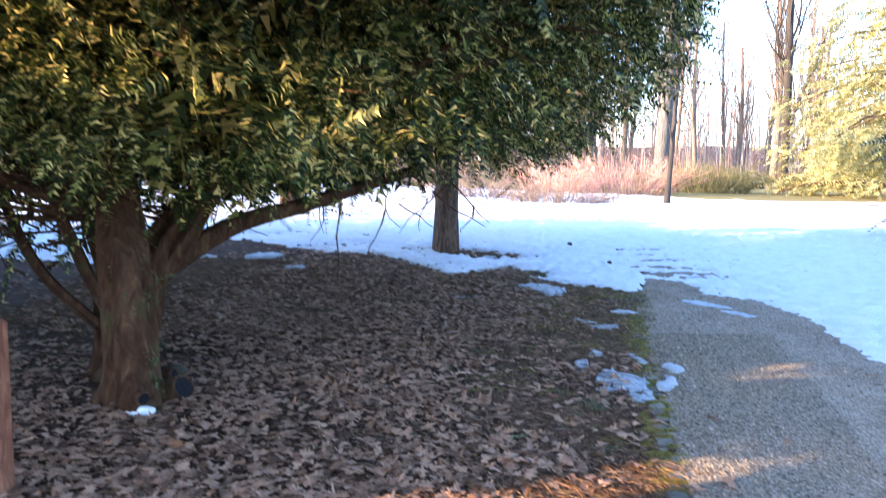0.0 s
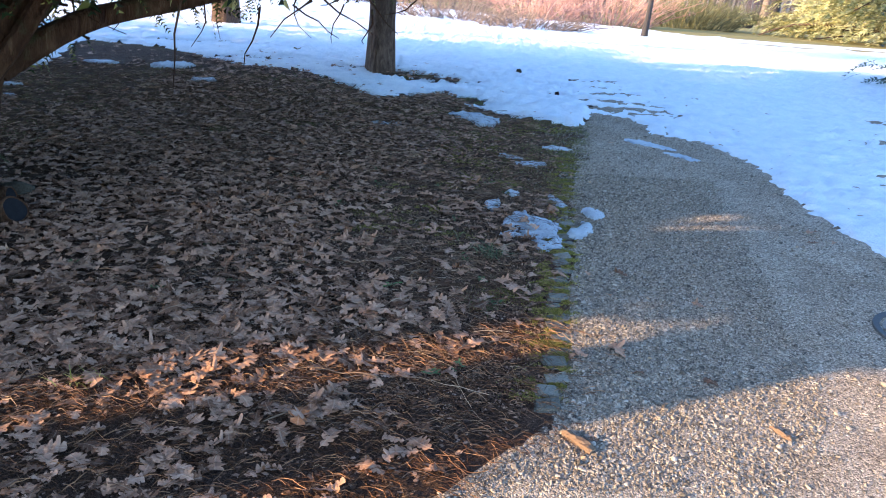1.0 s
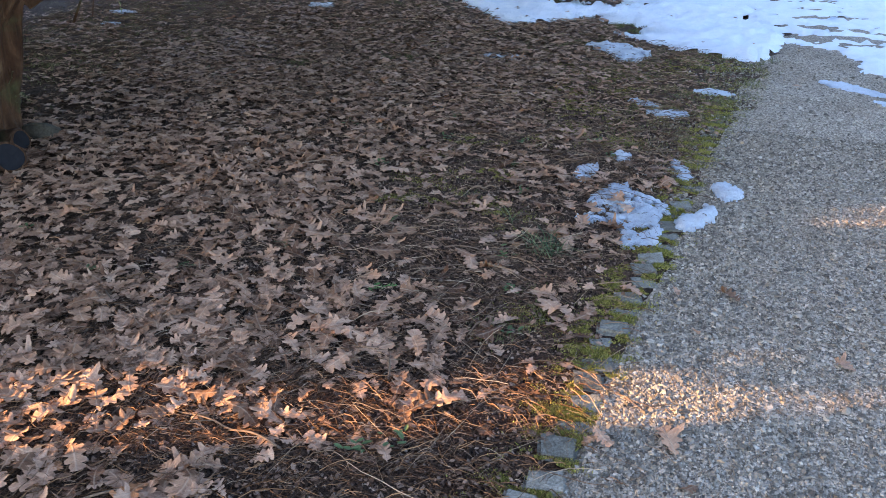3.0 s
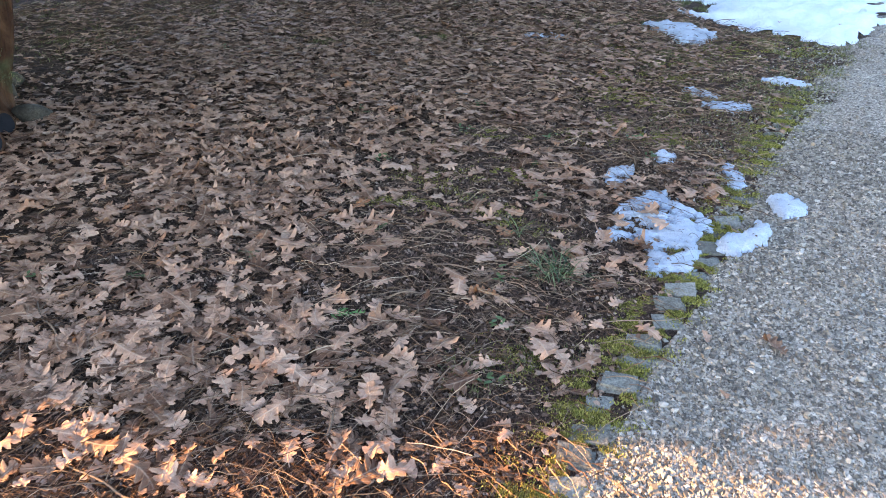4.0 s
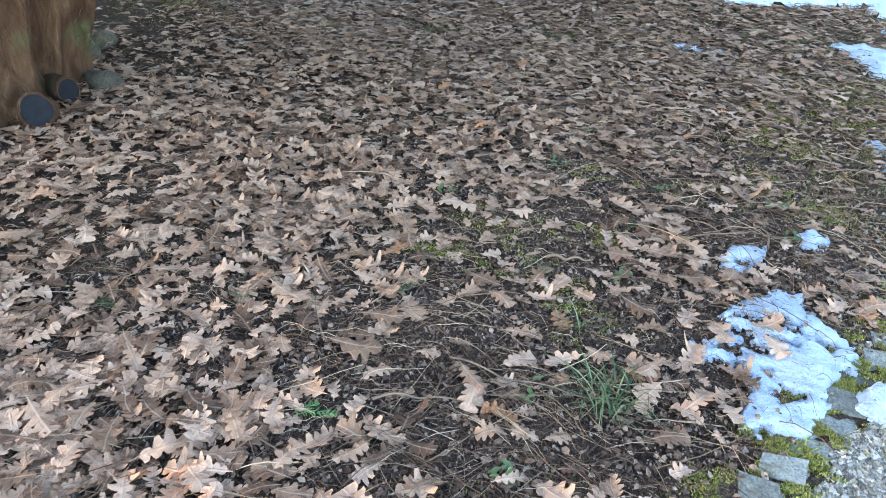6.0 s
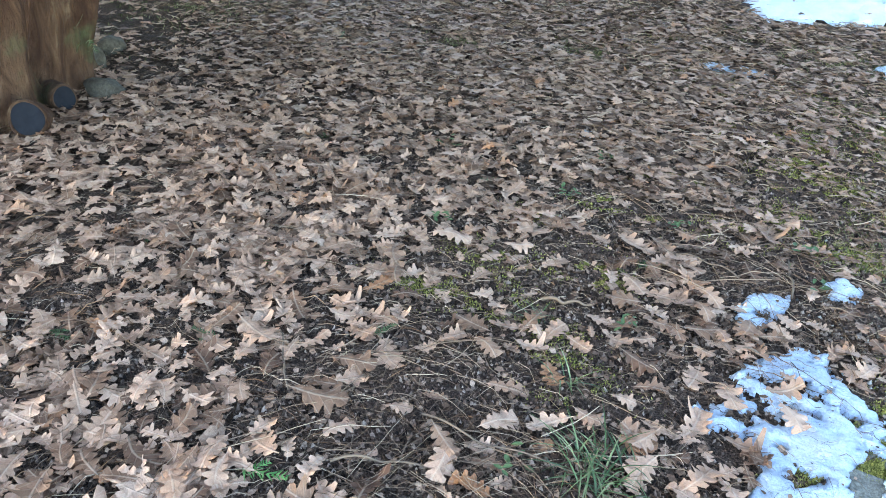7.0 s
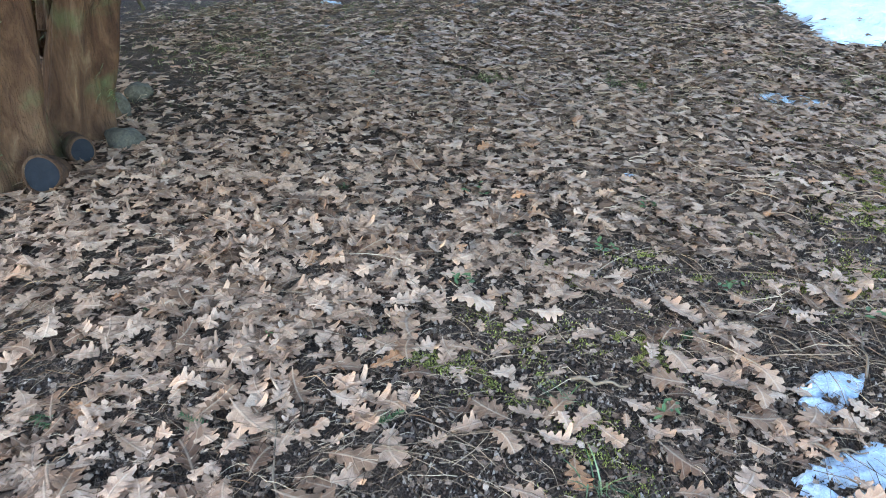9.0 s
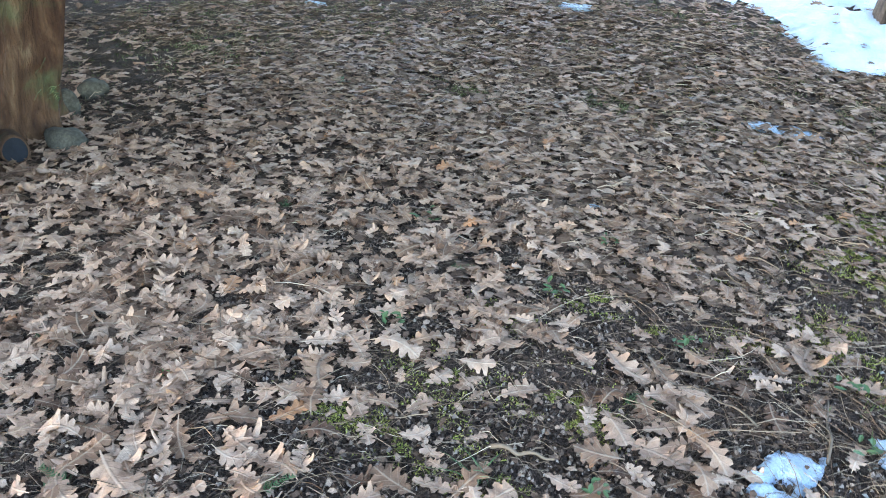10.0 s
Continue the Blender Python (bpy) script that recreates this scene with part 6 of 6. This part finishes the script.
TUFT_LEAVES = [(0.53, 3.29, 0.089, 24), (0.48, 3.4, 0.099, 73), (0.56, 3.41, 0.085, 73), (0.6, 3.32, 0.095, -12), (0.59, 3.24, 0.069, 83), (0.67, 3.27, 0.107, 82), (0.7, 3.36, 0.069, 28), (0.73, 3.29, 0.082, 91), (0.77, 3.33, 0.083, 54), (0.53, 3.6, 0.064, 59), (0.56, 3.51, 0.114, -3), (0.83, 3.55, 0.076, 56), (0.98, 3.5, 0.1, -38), (1.05, 3.48, 0.098, 52), (0.97, 3.6, 0.059, 77), (0.91, 3.64, 0.056, 37), (0.85, 3.69, 0.064, 58), (0.76, 3.72, 0.05, 44), (1.03, 3.81, 0.084, 44), (1.06, 4.0, 0.068, 56)]
KERB_LEAVES = [(1.17, 3.65, 0.085, -31), (0.6, 3.17, 0.08, 56), (0.77, 3.1, 0.06, 40), (0.84, 3.13, 0.058, 41), (0.85, 3.07, 0.06, 59), (0.91, 3.04, 0.051, -18), (0.97, 3.11, 0.05, -19), (0.95, 3.19, 0.05, 67), (0.76, 3.02, 0.118, 30)]
SINGLE = CLEARING_LEAVES + TWIG_LEAVES + BANK_LEAVES + SNOWSIDE_LEAVES + SUNNY_LEAVES + TUFT_LEAVES + KERB_LEAVES
SINGLE += [(1.11, 4.2, 0.085, -39), (1.065, 4.1, 0.095, 15), (1.07, 4.32, 0.05, -24)]


r = np.random.default_rng(12)
N = 80000
lx, ly = r.uniform(-6.0, 1.75, N), r.uniform(1.2, 8.6, N)
sparse = (lx < -0.62 * ly - 0.3) & (ly < 3.2 + (1.2 - lx) * 0.2)
chance = leaf_density(lx, ly) ** 1.4 * np.where(lx < -3.2, 0.4, 1.0) * np.where(sparse, 0.4, 1.0) * (0.78 + 0.22 * np.clip((ly - 4.4) / 1.0, 0, 1))
keep = (lx < rough_edge(lx, ly) - 0.07 + 0.15 * np.clip(ly - 4.5, 0, 1) * r.random(N)) & (r.random(N) < chance) & (~on_snow(lx, ly) | (r.random(N) < 0.03) | (np.hypot((lx - 0.35) / 0.5, (ly - 7.93 + 0.35 * (lx - 0.35)) / 0.17) < 1)) & (np.hypot(lx + 1.8, ly - 4.1) > 0.2)
one = np.array(SINGLE, dtype=float)
keep &= np.hypot(lx[:, None] - one[None, :, 0], ly[:, None] - one[None, :, 1]).min(axis=1) > 0.05 - 0.02 * leaf_density(lx, ly)
lx, ly = lx[keep], ly[keep]
strays = r.uniform(0, 1, (26, 2)) * [2.0, 4.0] + [1.1, 2.2]
lx, ly = np.append(lx, strays[:, 0]), np.append(ly, strays[:, 1])
n = len(lx)
size = np.where(r.random(n) < 0.25, 0.035 + 0.028 * r.random(n), 0.06 + 0.046 * r.random(n))
size *= 1 - 0.3 * np.clip((ly - 4.4) / 0.6, 0, 1) * np.clip(1.5 - (edge_x(ly) - lx) / 0.8, 0, 1) - 0.2 * np.clip((ly - 4.0) / 0.8, 0, 1)
turn = r.random(n) * 6.283
lx, ly, size, turn = np.append(one[:, 0], lx), np.append(one[:, 1], ly), np.append(one[:, 2], size), np.append(np.radians(one[:, 3]), turn)
n = len(lx)
own = np.arange(n) < len(one)
lean = np.where(r.random(n) < 0.12, 0.32, 0.1) * np.where(own, 0.6, 1.0) * (1 - 0.25 * np.clip((ly - 4.4) / 0.8, 0, 1))
tilt = np.clip(r.normal(0, 1, (n, 2)) * lean[:, None], -0.38, 0.38)
pile = leaf_density(lx, ly)
lz = level(lx, ly) + 0.006 + 0.02 * r.random(n) * np.where(own, 0.4, pile)
lz += np.where(on_snow(lx, ly), 0.02, 0) + np.where(lx > edge_x(ly), 0.008, 0)
kind = r.integers(0, len(LEAVES), n)
ax = np.stack([np.cos(turn), np.sin(turn), tilt[:, 0]], -1)
up = np.stack([tilt[:, 1], r.normal(-0.3, 0.8, n) * lean, np.ones(n)], -1)
pick = own | (lx > -0.1) & (lx < 1.15) & (ly > 3.15) & (ly < 4.6) & (size > 0.06)
pick &= np.cumsum(pick) <= 300
so = Soup()
near = (lx > -0.6) & (ly < 4.5) & (size > 0.055)
mid = ~near & (lx > -1.2) & (ly < 5.2)
for shapes, zone in ((PLAIN, near), (SMALL, mid), (TINY, ~near & ~mid)):
    for i, (tv, tf, tu) in enumerate(shapes):
        s = (kind == i) & ~pick & zone
        scatter(so, tv, tf, np.stack([lx, ly, lz], -1)[s], ax[s], up[s], size[s], tu)
litter = thing("leaf_litter", "pale brown fallen oak leaves covering the bed", "leaves", mesh=so.mesh("leaf_litter", M_LEAF, True), kind="stuff")


# ---- pieces: kerb setts, large pebbles, single leaves ----
def block_mesh(seed):
    """A worn granite sett with a flat, chipped top."""
    bm = bmesh.new()
    bmesh.ops.create_cube(bm, size=1.0)
    bmesh.ops.bevel(bm, geom=bm.edges[:], offset=0.09, segments=2, affect="EDGES")
    for v in bm.verts:
        k = noise.noise_vector(v.co * 1.3 + Vector((seed, 0, 0)))
        v.co += Vector((0.16 * k.x, 0.2 * k.y, 0.05 * k.z)) + 0.04 * noise.noise_vector(v.co * 5 + Vector((0, seed, 0)))
        v.co = Vector((v.co.x * 0.09, v.co.y * 0.068, v.co.z * 0.09))
    me = bpy.data.meshes.new("sett")
    bm.to_mesh(me)
    bm.free()
    me.materials.append(M_SETT)
    return me


kerb = thing("kerb", "row of worn grey granite setts with mossy joints", "kerb", kind="structure")
blocks = [block_mesh(i * 2.3) for i in range(7)]
rnd = random.Random(5)
for i, (x, y, d) in enumerate(SETTS):
    x1, y1 = np.interp(d + 0.05, run, KERB[:, 0]), np.interp(d + 0.05, run, KERB[:, 1])
    a = math.degrees(math.atan2(y1 - y, x1 - x)) - 90
    ob = part("sett", blocks[i % 7], kerb)
    ob.matrix_basis = pose(x + rnd.uniform(-0.016, 0.016), y + rnd.uniform(-0.01, 0.01), float(level(x, y)) - 0.033 - 0.002 * min(1, max(0, (y - 3.7) / 0.5)) - 0.012 * min(1, max(0, (y - 4.3) / 0.6)) + rnd.uniform(-0.008, 0.006), SLOPE + rnd.uniform(-3, 3), rnd.uniform(-3, 3), a + 20 + rnd.uniform(-8, 8))


def pebble_mesh(seed):
    bm = bmesh.new()
    bmesh.ops.create_icosphere(bm, subdivisions=1, radius=1)
    for v in bm.verts:
        k = 1 + 0.5 * noise.noise(v.co * 1.5 + Vector((seed, 0, 0)))
        v.co = Vector((v.co.x * 0.016, v.co.y * 0.012, v.co.z * 0.009)) * k
    me = bpy.data.meshes.new("pebble")
    bm.to_mesh(me)
    bm.free()
    me.materials.append(M_PEBBLE_ONE)
    return me


pebbles = [pebble_mesh(i * 3.7) for i in range(8)]
px, py = grit(np.random.default_rng(44), 1000)
rnd = random.Random(6)
for i, (x, y) in enumerate(zip(px[:260], py[:260])):
    ob = part("pebble", pebbles[i % 8], path)
    s = rnd.uniform(0.35, 0.85)
    ob.matrix_basis = pose(float(x), float(y), float(path_top(x, y)) + 0.004, rnd.uniform(-20, 20), rnd.uniform(-20, 20), rnd.uniform(0, 360)) @ Matrix.Diagonal((s, s, s, 1))

leaf_meshes = []
for tv, tf, tu in LEAVES:
    so = Soup()
    so.add(tv, tf, tu)
    leaf_meshes.append(so.mesh("leaf", M_LEAF_ONE, True))
for i in np.nonzero(pick)[0]:
    x = Vector(ax[i]).normalized()
    y = Vector(up[i]).cross(x).normalized()
    z = x.cross(y)
    m = Matrix((x, y, z)).transposed().to_4x4()
    ob = part("leaf", leaf_meshes[kind[i]], litter)
    ob.matrix_basis = Matrix.Translation((float(lx[i]), float(ly[i]), float(lz[i]))) @ m @ Matrix.Diagonal((size[i], size[i], size[i], 1))
